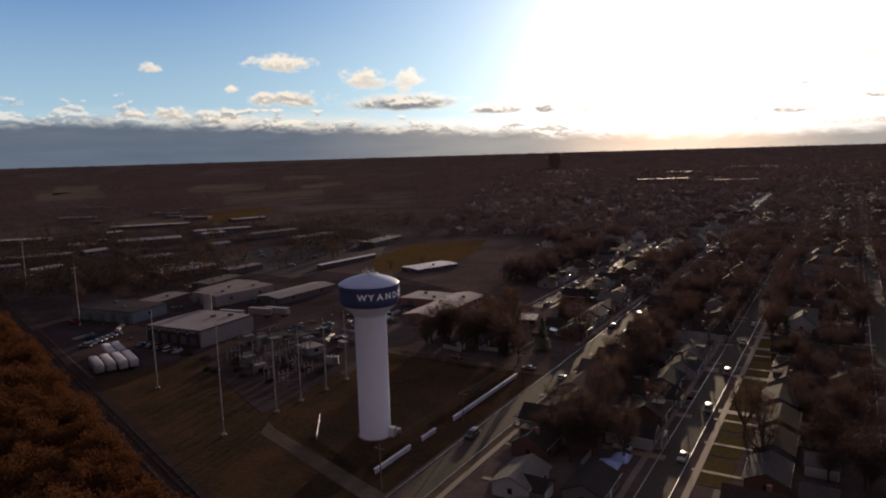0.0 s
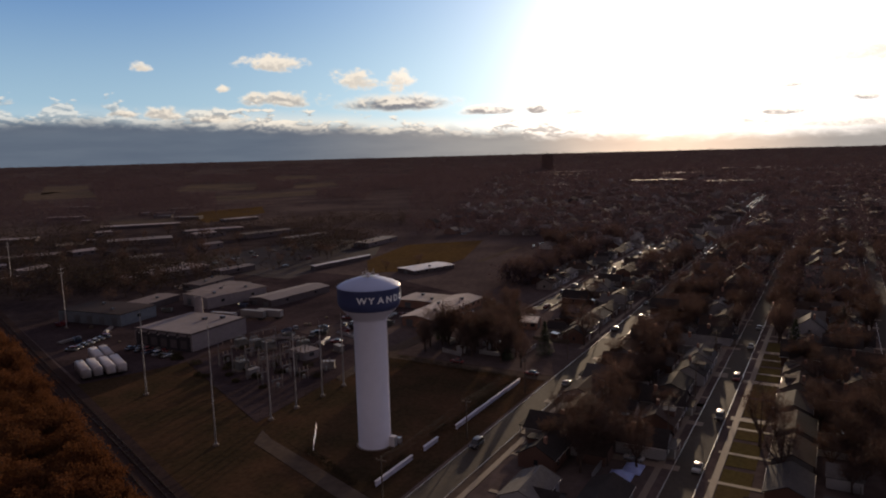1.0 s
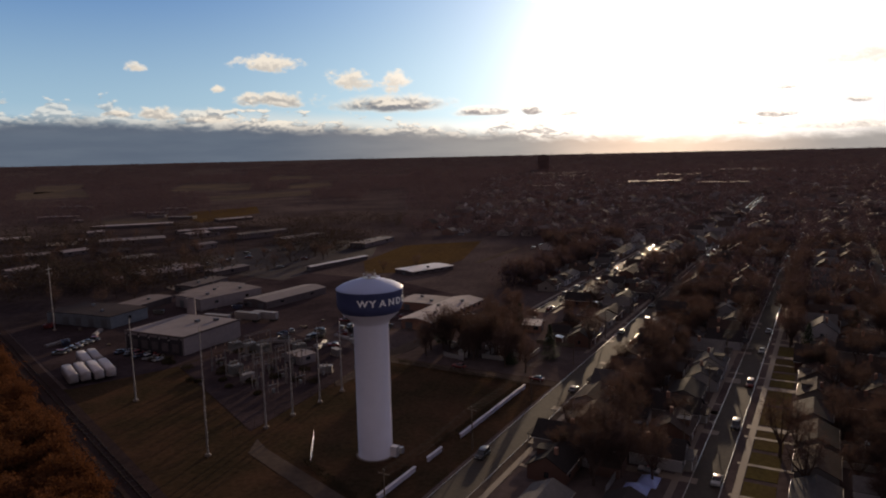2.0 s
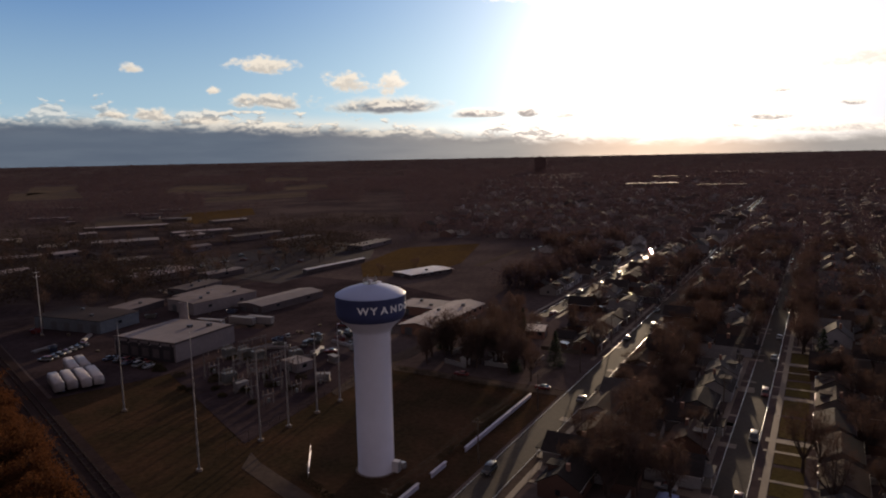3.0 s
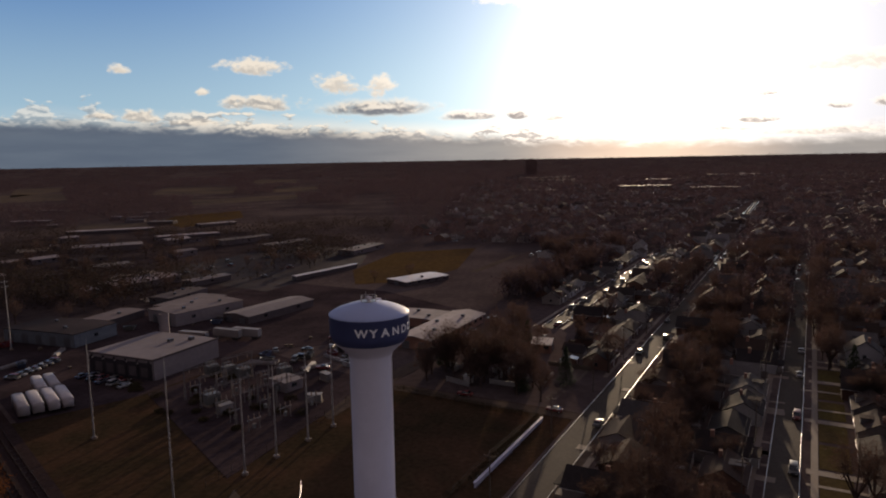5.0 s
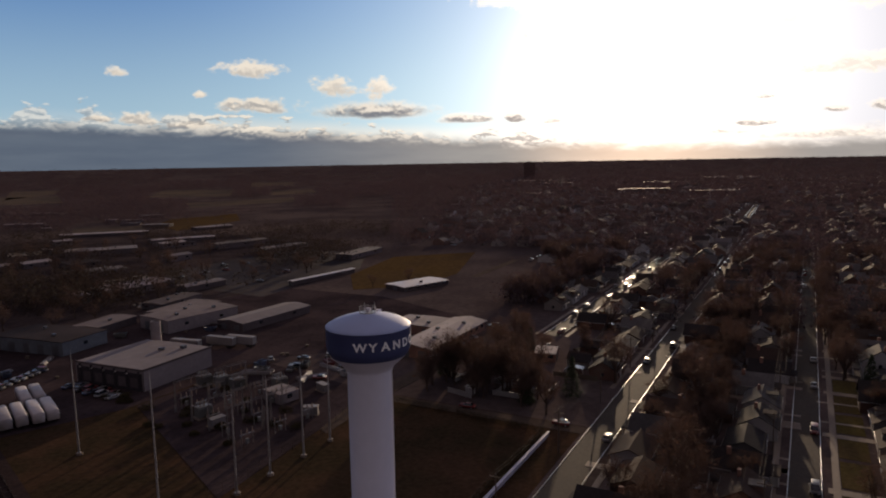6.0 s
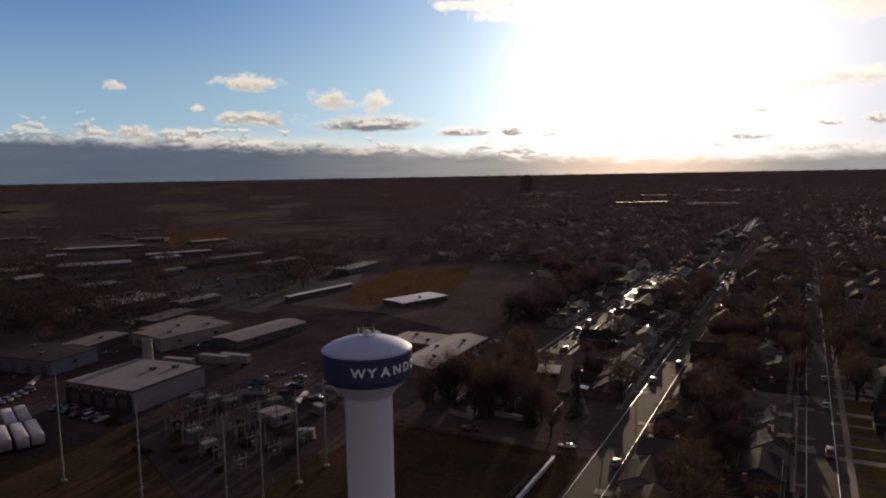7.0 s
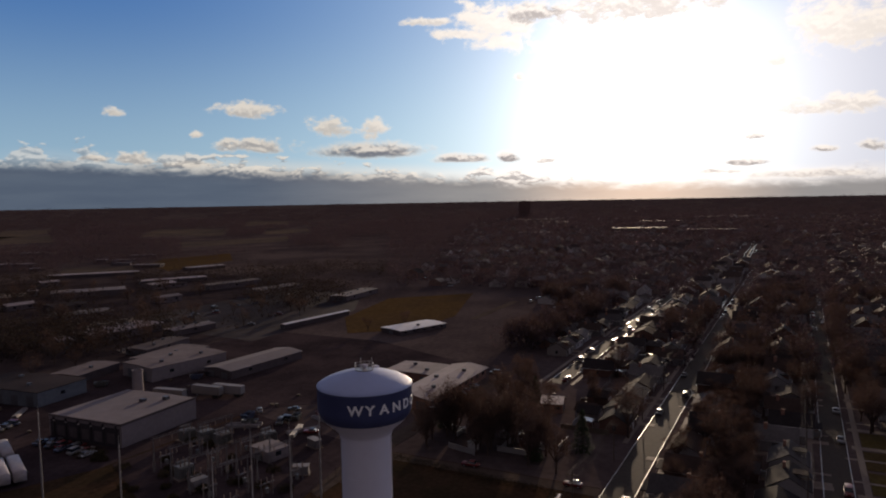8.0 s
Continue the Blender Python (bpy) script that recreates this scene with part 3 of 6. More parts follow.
# ---- water tower ----
def build_tower():
    tower = thing("water_tower", "white single-pillar water tower with blue lettered tank band", "water tower")
    R = 7.4
    part("pillar", spun([(4.0, 0), (4.0, 0.3), (3.93, 0.35), (3.93, 30.4), (4.1, 31.1)], 64), "tower_white", tower, "white painted steel pillar", True)
    part("neck", spun([(4.1, 31.1), (4.55, 31.8), (5.4, 32.6), (6.3, 33.4), (6.62, 33.8)], 64), "tower_white", tower, "white flaring neck", True)
    part("tank_band", spun([(6.62, 33.8), (7.0, 34.3), (7.27, 34.9), (R, 35.6), (R, 38.85), (R + 0.02, 38.9)], 96), "tower_blue", tower, "deep blue painted tank band", True)
    part("roof", spun([(R + 0.06, 38.82), (R + 0.06, 38.98), (R - 0.35, 39.28), (6.1, 39.8), (4.6, 40.35), (3.0, 40.8), (1.5, 41.1), (0.0, 41.2)], 96), "tower_roof", tower, "shallow pale domed roof tinted for blue skylight", True)
    for z in (6.5, 12.6, 18.7, 24.8):
        part("weld_seam", spun([(3.93, z - 0.05), (3.955, z), (3.93, z + 0.05)], 64), "tower_white", tower)
    rail = part("roof_railing", rod((0, 0, 40.9), (0, 0, 41.2), 1.5, 1.5, 24), "steel", tower, "round steel roof platform")
    for i in range(12):
        a = math.tau * i / 12
        b = math.tau * (i + 1) / 12
        p, q = Vector((1.45 * math.cos(a), 1.45 * math.sin(a), 0)), Vector((1.45 * math.cos(b), 1.45 * math.sin(b), 0))
        part("post", rod(p + Vector((0, 0, 41.1)), p + Vector((0, 0, 42.1)), 0.03, seg=6), "steel", rail)
        for z in (41.65, 42.08):
            part("bar", rod(p + Vector((0, 0, z)), q + Vector((0, 0, z)), 0.035, seg=6), "steel", rail)
    part("vent", spun([(0.35, 41.15), (0.35, 41.6), (0.6, 41.65), (0.55, 41.85), (0.0, 42.0)], 20), "tower_white", tower, "mushroom-shaped roof vent")
    part("hatch", box(2.6, -0.5, 40.5, 3.5, 0.4, 41.05, bevel=0.05), "tower_white", tower, "square roof hatch")
    for a, hgt in ((60, 1.6), (200, 1.3), (310, 1.8)):
        p = Vector((1.2 * math.cos(radians(a)), 1.2 * math.sin(radians(a)), 41.1))
        part("aerial", rod(p, p + Vector((0, 0, hgt)), 0.05, seg=6), "steel", tower, "slim whip aerial")
    # letters bent round the band
    for i, ch in enumerate("WYANDOTTE"):
        cu = bpy.data.curves.new("letter", "FONT")
        cu.body, cu.size, cu.align_x, cu.extrude, cu.offset = ch, 2.0, "CENTER", 0.03, 0.055
        tmp = bpy.data.objects.new("letter", cu)
        me = bpy.data.meshes.new_from_object(tmp)
        bpy.data.objects.remove(tmp)
        mid = radians(202.7 + 16.8 * i)
        for v in me.vertices:
            a = mid + v.co.x * 1.10 / R
            r = R + 0.05 + v.co.z
            v.co = (r * math.cos(a), r * math.sin(a), 36.0 + v.co.y)
        me.materials.clear()
        me.materials.append(M["letter"])
        part("letter", me, "letter", tower, "white block capital letter")
    # foot: plinth, door lobby and pipe
    part("plinth", spun([(4.45, -0.3), (4.45, 0.12), (4.4, 0.16), (0, 0.16)], 48), "concrete", tower, "round concrete plinth")
    lob = part("lobby", box(0.2, -5.4, 0.1, 1.6, -3.7, 2.5, bevel=0.06), "white_sheet", tower, "small white entrance lobby")
    part("door", box(0.4, -5.46, 0.2, 1.35, -5.4, 2.25), "steel", lob, "grey steel door")
    part("conduit", rod((1.2, -3.84, 2.5), (1.2, -3.84, 31.0), 0.09, seg=8), "tower_white", tower, "thin white riser conduit")
    part("box_cabinet", box(2.4, -5.6, 0.1, 3.4, -4.6, 1.5, bevel=0.05), "steel", tower, "grey control cabinet")
    return tower


build_tower()


def build_wall(x0, x1, y):
    w = thing("garden_wall", "long low pale painted wall along the street", "wall", group="low walls by the tower lot")
    n = max(1, round((x1 - x0) / 5))
    step = (x1 - x0) / n
    for i in range(n):
        part("panel", box(x0 + i * step + 0.04, y - 0.12, -0.2, x0 + (i + 1) * step - 0.04, y + 0.12, 1.05, bevel=0.03), "painted_wall", w)
    part("coping", box(x0, y - 0.35, 1.05, x1, y + 0.35, 1.2, bevel=0.03), "painted_wall", w, "wide pale coping")


build_wall(-18, -3.5, -12.8)
build_wall(1.5, 8, -12.9)
build_wall(16.3, 56.5, -13.4)


def build_hedge(x0, y0, x1, y1, width, hgt, seed):
    r = random.Random(seed)
    d = Vector((x1 - x0, y1 - y0, 0))
    n = d.normalized().cross(Vector((0, 0, 1)))
    verts, faces = [], []
    for i in range(int(d.length * 60)):
        u = r.random()
        top = hgt * (0.85 + 0.25 * noise.noise((u * d.length * 0.6, seed, 0)))
        p = Vector((x0, y0, 0)) + d * u + n * width * r.uniform(-0.5, 0.5) + Vector((0, 0, top * r.random() ** 0.6))
        a, b = Vector((r.gauss(0, 1), r.gauss(0, 1), r.gauss(0, 1))).normalized(), Vector((r.gauss(0, 1), r.gauss(0, 1), r.gauss(0, 1))).normalized()
        k = len(verts)
        verts += [p, p + a * 0.32, p + b * 0.22]
        faces.append((k, k + 1, k + 2))
    me = bpy.data.meshes.new("hedge")
    me.from_pydata(verts, [], faces)
    me.materials.append(M["hedge"])
    return tagged(new("hedge", me), "dark unclipped hedge beside a low wall", "hedge", group="hedges of the tower lot")


for seed, (x0, y0, x1, y1) in enumerate(((-18, -11.2, -4, -11.3), (9, -10.5, 16, -10.8), (17, -11.6, 56, -12.2), (57.5, -12, 60, 14), (60, 15, 61.5, 34), (-20, -9, -11, 12))):
    build_hedge(x0, y0, x1, y1, 1.8, 1.7, seed + 1)


def build_fence(pts, hgt, metal="steel", name="wire_fence", label="grey wire-mesh fence on steel posts"):
    f = thing(name, label, "fence")
    for (xa, ya), (xb, yb) in zip(pts, pts[1:]):
        d = math.hypot(xb - xa, yb - ya)
        n = max(1, round(d / 4))
        for i in range(n + 1):
            x, y = xa + (xb - xa) * i / n, ya + (yb - ya) * i / n
            part("post", rod((x, y, 0), (x, y, hgt), 0.05, seg=6), metal, f)
        for z in (0.15, hgt / 2, hgt - 0.03):
            part("rail", rod((xa, ya, z), (xb, yb, z), 0.03, seg=5), metal, f)


build_fence([(-10.2, 10.6), (0.3, 18.4)], 2.0)
build_fence([(-8, 37), (34, 38.5), (66, 44)], 2.2, "rail")


# ---- masts and substation ----
def build_mast(hgt, arm):
    m = thing("steel_mast", "tall slim galvanised steel mast on a concrete foot", "mast", group="masts by the substation")
    part("foot", spun([(0.75, -0.2), (0.75, 0.45), (0.6, 0.5), (0, 0.5)], 16), "concrete", m, "round concrete foot")
    part("shaft", rod((0, 0, 0.4), (0, 0, hgt), 0.24, 0.11, 12), "steel", m)
    part("flange", rod((0, 0, 0.5), (0, 0, 0.6), 0.42, seg=12), "steel", m)
    part("tip", rod((0, 0, hgt), (0, 0, hgt + 1.6), 0.05, 0.02, 6), "steel", m)
    if arm:
        for z in (hgt - 0.6, hgt - 2.4):
            part("crossarm", box(-1.3, -0.08, z, 1.3, 0.08, z + 0.14), "steel", m)
            for x in (-1.2, 0.0, 1.2):
                part("insulator", rod((x, 0, z + 0.14), (x, 0, z + 0.5), 0.08, seg=8), "ceramic", m, "brown ceramic insulator")
    return m


MASTS = [(-18.2, 34.4, 30, 0), (-1.4, 82.2, 24, 0), (0.2, 33.9, 21, 0), (10.0, 33.7, 21, 0), (20.8, 33.3, 21, 0), (30.8, 33.3, 21, 0), (39.1, 186.9, 26, 1), (83.9, 310.2, 26, 1)]
proto = {}
for x, y, hgt, arm in MASTS:
    key = (hgt, arm)
    if key not in proto:
        proto[key] = build_mast(hgt, arm)
        proto[key].matrix_world = Matrix.Translation((x, y, 0))
    else:
        copy_thing(proto[key], Matrix.Translation((x, y, 0)))


def build_gantry(w, hgt):
    g = thing("substation_gantry", "grey lattice steel gantry carrying brown insulators", "gantry", group="substation gantries")
    for x in (-w / 2, w / 2):
        leg = part("leg", rod((x - 0.25, -0.25, 0), (x, 0, hgt), 0.06, seg=5), "weathered_steel", g)
        for dx, dy in ((0.25, -0.25), (0.25, 0.25), (-0.25, 0.25)):
            part("chord", rod((x + dx, dy, 0), (x, 0, hgt), 0.06, seg=5), "weathered_steel", leg)
        for i in range(5):
            z = hgt * i / 6
            part("brace", rod((x - 0.22, -0.2, z), (x + 0.2, 0.2, z + hgt / 6), 0.04, seg=4), "weathered_steel", leg)
    for dz, dy in ((0, -0.2), (0, 0.2), (0.45, 0)):
        part("beam", rod((-w / 2 - 0.5, dy, hgt - 0.4 + dz), (w / 2 + 0.5, dy, hgt - 0.4 + dz), 0.06, seg=5), "weathered_steel", g)
    for i in range(3):
        x = -w / 2 + w * (i + 0.5) / 3
        part("insulator", spun([(0.03, hgt - 1.9), (0.14, hgt - 1.8), (0.07, hgt - 1.6), (0.14, hgt - 1.4), (0.07, hgt - 1.2), (0.14, hgt - 1.0), (0.03, hgt - 0.5)], 10), "ceramic", g, "brown ceramic insulator string").location = (x, 0, 0)
    return g


def build_transformer():
    t = thing("transformer", "grey-green oil transformer with cooling fins and bushings", "transformer", group="substation transformers")
    part("tank", box(-2.0, -1.2, 0.3, 2.0, 1.2, 3.2, bevel=0.08), "transformer", t)
    part("base", box(-2.6, -1.8, -0.1, 2.6, 1.8, 0.3), "concrete", t, "concrete base")
    for s in (-1, 1):
        for i in range(7):
            x = -1.7 + i * 0.56
            part("fin", box(x, s * 1.2, 0.6, x + 0.2, s * 1.75, 2.8), "transformer", t)
    part("conservator", rod((-1.8, 0.5, 4.0), (1.2, 0.5, 4.0), 0.38, seg=14), "transformer", t, "grey oil conservator drum")
    for x in (-1.2, 0, 1.2):
        part("bushing", rod((x, -0.5, 3.2), (x, -0.7, 4.9), 0.16, 0.07, 10), "ceramic", t, "brown ceramic bushing")
    return t


def build_switch():
    s = thing("switchgear", "grey steel switchgear frame with ceramic posts", "switchgear", group="substation switchgear")
    for x in (-1.6, 1.6):
        part("leg", rod((x, 0, 0), (x, 0, 2.9), 0.1, seg=6), "weathered_steel", s)
    part("beam", box(-2.0, -0.12, 2.85, 2.0, 0.12, 3.1), "weathered_steel", s)
    for x in (-1.6, 0.0, 1.6):
        part("ceramic_post", spun([(0.12, 3.1), (0.2, 3.3), (0.11, 3.5), (0.2, 3.7), (0.11, 3.9), (0.2, 4.1), (0.08, 4.4)], 10), "ceramic", s).location = (x, 0, 0)
    part("cabinet", box(-0.4, -0.3, 0.6, 0.4, 0.3, 1.8, bevel=0.04), "transformer", s, "grey control cabinet")
    return s


SKEW = Matrix.Rotation(radians(-12), 4, "Z")
g0, t0, s0 = build_gantry(10, 9), build_transformer(), build_switch()
firsts = {id(g0): True, id(t0): True, id(s0): True}


def place(ob, m):
    if firsts.pop(id(ob), None):
        ob.matrix_world = m
        return ob
    return copy_thing(ob, m)


for i in range(4):
    for j in range(2):
        place(g0, Matrix.Translation((24 + 3.0 * i + 13 * j, 54 + 9.5 * i - 2 * j, 0.08)) @ SKEW)
for x, y in ((29, 74), (49, 95), (50.5, 89.3), (51, 83.6), (57, 72)):
    place(t0, Matrix.Translation((x, y, 0.1)) @ SKEW)
for i in range(5):
    for j in range(3):
        if i == 1 and j == 2:
            continue
        place(s0, Matrix.Translation((20 + 3.0 * i + 9.5 * j + rnd.uniform(-0.6, 0.6), 50 + 8.6 * i - 1.5 * j + rnd.uniform(-0.6, 0.6), 0.08)) @ SKEW)


def build_cabinet():
    c = thing("equipment_cabinet", "pale grey steel equipment cabinet on a slab", "cabinet", group="substation cabinets")
    body = part("body", box(-2.0, -1.0, 0.15, 2.0, 1.0, 2.2, bevel=0.05), "grey_sheet", c)
    part("slab", box(-2.3, -1.3, -0.1, 2.3, 1.3, 0.15), "concrete", c, "concrete slab")
    for x in (-1.0, 1.0):
        part("door", box(x - 0.85, -1.04, 0.3, x + 0.85, -0.99, 2.0), "grey_sheet", body, "grey steel door")
    part("roof", box(-2.15, -1.15, 2.2, 2.15, 1.15, 2.32, bevel=0.03), "grey_sheet", c, "overhanging sheet roof")
    return c


cab = build_cabinet()
firsts[id(cab)] = True
for x, y, turn in ((43, 49, -60), (26, 66, -12), (60, 58, 70)):
    place(cab, Matrix.Translation((x, y, 0.1)) @ Matrix.Rotation(radians(turn), 4, "Z"))


def build_shrub(seed, size):
    r = random.Random(seed)
    verts, faces = [], []
    for _ in range(420):
        a, u = r.uniform(0, math.tau), r.random() ** 0.5
        lump = 0.75 + 0.5 * noise.noise((math.cos(a) * 1.3, math.sin(a) * 1.3, seed))
        p = Vector((u * size * lump * math.cos(a), u * size * lump * math.sin(a), size * 0.95 * lump * r.random() ** 0.7 * (1 - 0.55 * u * u)))
        d, e = (Vector((r.gauss(0, 1), r.gauss(0, 1), r.gauss(0.3, 0.8))).normalized() for _ in range(2))
        n = len(verts)
        verts += [p, p + d * 0.42, p + e * 0.24]
        faces.append((n, n + 1, n + 2))
    me = bpy.data.meshes.new("shrub")
    me.from_pydata(verts, [], faces)
    me.materials.append(M["brush"])
    return tagged(new("shrub", me), "straggly olive-brown shrub on rough ground", "shrub", group="shrubs on rough ground")


SHRUBS = [build_shrub(5, 1.6), build_shrub(6, 2.3)]
for ob in SHRUBS:
    firsts[id(ob)] = True
for i in range(30):
    x, y = (rnd.uniform(16, 52), rnd.uniform(44, 94)) if i < 24 else (rnd.uniform(27, 33), rnd.uniform(100, 112))
    place(SHRUBS[i % 2], Matrix.Translation((x, y, 0.05)) @ Matrix.Rotation(rnd.uniform(0, 6), 4, "Z"))


# ---- sheds, hall and works ----
def build_hall(name, label, L, W, H, rise, roof="pale_roof", wall="block_wall", doors=3, windows=6, vents=2, over=0.3, group=""):
    """A long low building: walls, roof (flat or shallow gable), doors, windows and roof vents. Centred, length along x."""
    b = thing(name, label, "building", group=group)
    bm = bmesh.new()
    lo = [bm.verts.new(p) for p in ((-L / 2, -W / 2, -0.2), (L / 2, -W / 2, -0.2), (L / 2, W / 2, -0.2), (-L / 2, W / 2, -0.2))]
    hi = [bm.verts.new(p) for p in ((-L / 2, -W / 2, H), (L / 2, -W / 2, H), (L / 2, W / 2, H), (-L / 2, W / 2, H))]
    ra, rb = bm.verts.new((-L / 2, 0, H + rise * 0.98)), bm.verts.new((L / 2, 0, H + rise * 0.98))
    bm.faces.new((lo[0], lo[1], hi[1], hi[0]))
    bm.faces.new((lo[2], lo[3], hi[3], hi[2]))
    bm.faces.new((lo[1], lo[2], hi[2], rb, hi[1]))
    bm.faces.new((lo[3], lo[0], hi[0], ra, hi[3]))
    part("wall", bm, wall, b)
    bm = bmesh.new()
    T = 0.25
    ring = []
    for x in (-L / 2 - over, L / 2 + over):
        pts = [(-W / 2 - over, H - rise * over * 2 / W), (0, H + rise), (W / 2 + over, H - rise * over * 2 / W)]
        ring.append([bm.verts.new((x, y, z)) for y, z in pts] + [bm.verts.new((x, y, z + T)) for y, z in pts[::-1]])
    for i in range(6):
        j = (i + 1) % 6
        bm.faces.new((ring[0][i], ring[0][j], ring[1][j], ring[1][i]))
    bm.faces.new(ring[0][::-1])
    bm.faces.new(ring[1])
    bmesh.ops.recalc_face_normals(bm, faces=bm.faces)
    rf = part("roof", bm, roof, b, "pale low-pitched roof")
    for i in range(vents):
        x, y = L * (0.8 * (i + 0.5) / max(vents, 1) - 0.4), W * (0.18 if i % 2 else -0.2)
        z = H + rise * (1 - abs(y) * 2 / W) + T - 0.1
        part("vent", box(x - 0.6, y - 0.6, z, x + 0.6, y + 0.6, z + 1.0, bevel=0.05), "dark_steel", rf, "dark roof vent box")
    for s in (-1, 1):
        for i in range(windows):
            x = -L / 2 + L * (i + 0.5) / windows
            part("window", box(x - 0.9, s * W / 2 - 0.06, H * 0.45, x + 0.9, s * W / 2 + 0.06, H * 0.45 + 1.2), "glass", b, "dark window")
    for i in range(doors):
        y = -W / 2 + W * (i + 0.5) / doors
        part("door", box(-L / 2 - 0.07, y - 1.6, 0, -L / 2 + 0.05, y + 1.6, min(3.6, H * 0.75)), "dark_steel", b, "dark roller door")
    return b


def set_at(ob, x, y, turn):
    ob.matrix_world = Matrix.Translation((x, y, 0)) @ Matrix.Rotation(radians(turn), 4, "Z")
    return ob


# the flat-roofed works beside the substation, with its chimney
w = set_at(build_hall("works_building", "large grey flat-roofed works building with a pale roof", 28.5, 29, 6.3, 0.25, "works_roof", "pale_block", 0, 0, 0, 0.15), 49.6, 121.8, 4)
for x, y in ((5, -2), (9.5, -7)):
    part("roof_unit", box(x - 0.8, y - 0.8, 6.5, x + 0.8, y + 0.8, 7.7, bevel=0.06), "dark_steel", w, "dark rooftop unit")
part("parapet", box(-14.45, -14.75, 6.3, 14.45, -14.45, 6.95), "block_wall", w)
# dark panel and piers put the end wall's shade into its colour
part("dock_front", box(-14.44, -13.8, 0, -14.3, 13.8, 5.4), "wall_shade", w, "dark panel standing in for the end wall's shade")
for i in range(5):
    part("dock_door", box(-14.5, -12.0 + 5 * i, 0.9, -14.42, -9.0 + 5 * i, 3.9), "block_wall", w, "grey dock door")
    part("dock_light", box(-14.75, -8.1 + 5 * i, 5.0, -14.4, -7.6 + 5 * i, 5.35), "white_sheet", w, "small pale lamp housing")
part("gable_parapet", box(-14.6, -14.4, 6.3, -14.3, 14.4, 6.9), "block_wall", w)
for i in range(6):
    part("pier", box(-14.75, -13 + 5 * i, 0, -14.45, -12.4 + 5 * i, 6.2), "wall_shade", w)
ch = thing("chimney", "stout pale grey square-shouldered works chimney", "chimney", Matrix.Translation((66.5, 137, 0)))
part("shaft", spun([(1.9, -0.2), (1.7, 11.5), (1.8, 11.6), (1.8, 12.4), (1.4, 12.4), (1.4, 11.2), (0, 11.2)], 20), "pale_block", ch)
set_at(build_hall("annex_building", "long dark grey works annex with flat roof", 34, 20, 5.2, 0.3, "dull_roof", "pale_block", 2, 2, 3), 108, 166, -8)
set_at(build_hall("pale_shed", "long pale-roofed steel storage shed", 40, 15, 3.2, 0.9, "works_roof", "block_wall", 2, 2, 0), 125.5, 139.5, -3)
set_at(build_hall("grey_works", "broad dark-roofed works hall with blue-grey sheet walls", 20, 36, 5.0, 0.2, "asphalt", "blue_sheet", 5, 1, 2), 58, 186, 8)
set_at(build_hall("relay_hut", "small low relay hut with a pale flat roof", 6.5, 8, 2.8, 0.2, "works_roof", "pale_block", 1, 1, 0, 0.2), 49, 64.5, -12)
# the long hall near the lane
set_at(build_hall("community_hall", "long low hall with shallow pale gable roof", 46, 13.5, 3.7, 1.1, "membrane", "brick", 2, 9, 3, 0.9), 124.5, 51.5, 1)
set_at(build_hall("hall_wing", "low flat wing of the hall with pale roof", 16, 22, 3.4, 0.3, "pale_roof", "brick", 2, 4, 2, 0.5), 138, 68, 1)
set_at(build_hall("small_hall", "small low building with pale bluish flat roof", 31, 16, 2.3, 0.3, "white_sheet", "block_wall", 1, 5, 1), 222, 119, -20)
set_at(build_hall("garden_house", "small house with a bright metal gable roof", 6.5, 8, 3.0, 1.3, "bright_metal", "brick", 1, 2, 1, 0.4), 119.5, 9, 100)
set_at(build_hall("field_shelter", "long low shelter with a pale sheet roof beside the sports field", 52, 3.2, 2.4, 0.3, "white_sheet", "block_wall", 1, 0, 0, 0.3), 223, 183.5, -6)
set_at(build_hall("store_shed", "low dull grey store among works sheds", 30, 16, 3.4, 0.2, "dull_roof", "pale_block", 2, 1, 1), 120, 183, 6)
set_at(build_hall("store_shed", "low dull grey store among works sheds", 22, 13, 3.0, 0.4, "dull_roof", "block_wall", 1, 0, 1), 86, 192, 12)

# roofs farther out on the flat land
WORKS_HALLS = [
    (150, 256, 40, -2), (133, 206, 28, 8), (172, 228, 26, -5), (340, 432, 55, -30), (350, 553, 80, -40), (322, 300, 45, -5), (330, 352, 50, -12),
    (316, 222, 44, 4), (440, 500, 40, -20), (250, 420, 50, -35), (180, 330, 34, -20), (150, 420, 50, -35), (210, 560, 60, -45), (536, 713, 31, -37),
    (460, 690, 15, -74), (474, 670, 25, -35), (441, 631, 21, -53), (434, 577, 29, -60), (522, 914, 44, -62), (388, 745, 45, -55), (360, 663, 10, -36),
]
FAR_HALLS = WORKS_HALLS + [
    (1143, 386, 65, -84), (1682, 540, 107, -69), (2109, 102, 55, -100), (1935, 26, 48, -97), (1707, -88, 53, -93), (2442, -153, 73, -107), (1120, -94, 23, -82),
    (2017, 840, 60, -10), (1884, 640, 150, -70), (1330, 230, 110, -60), (1290, 90, 90, -75), (2160, 140, 150, -80), (1750, 260, 110, -70),
]
for x, y, L, turn in FAR_HALLS:
    far = math.hypot(x, y) > 500
    W, H = min(0.45 * L, 12 + L * 0.1) * rnd.uniform(0.75, 1.25), 4.2 + L * 0.02 if x > 1000 else rnd.uniform(2.5, 3.6) + (0 if far else L * 0.012)
    set_at(build_hall("warehouse", "long warehouse with a pale flat roof" if far else "low industrial shed with a pale flat roof", L, W, H, 0.4, rnd.choice(("pale_roof", "pale_roof", "dull_roof")) if not far else "pale_roof", "block_wall", 1 if far else 3, 0 if far else rnd.randrange(3), 0 if far else 2, group="sheds on the flat land"), x, y, turn)

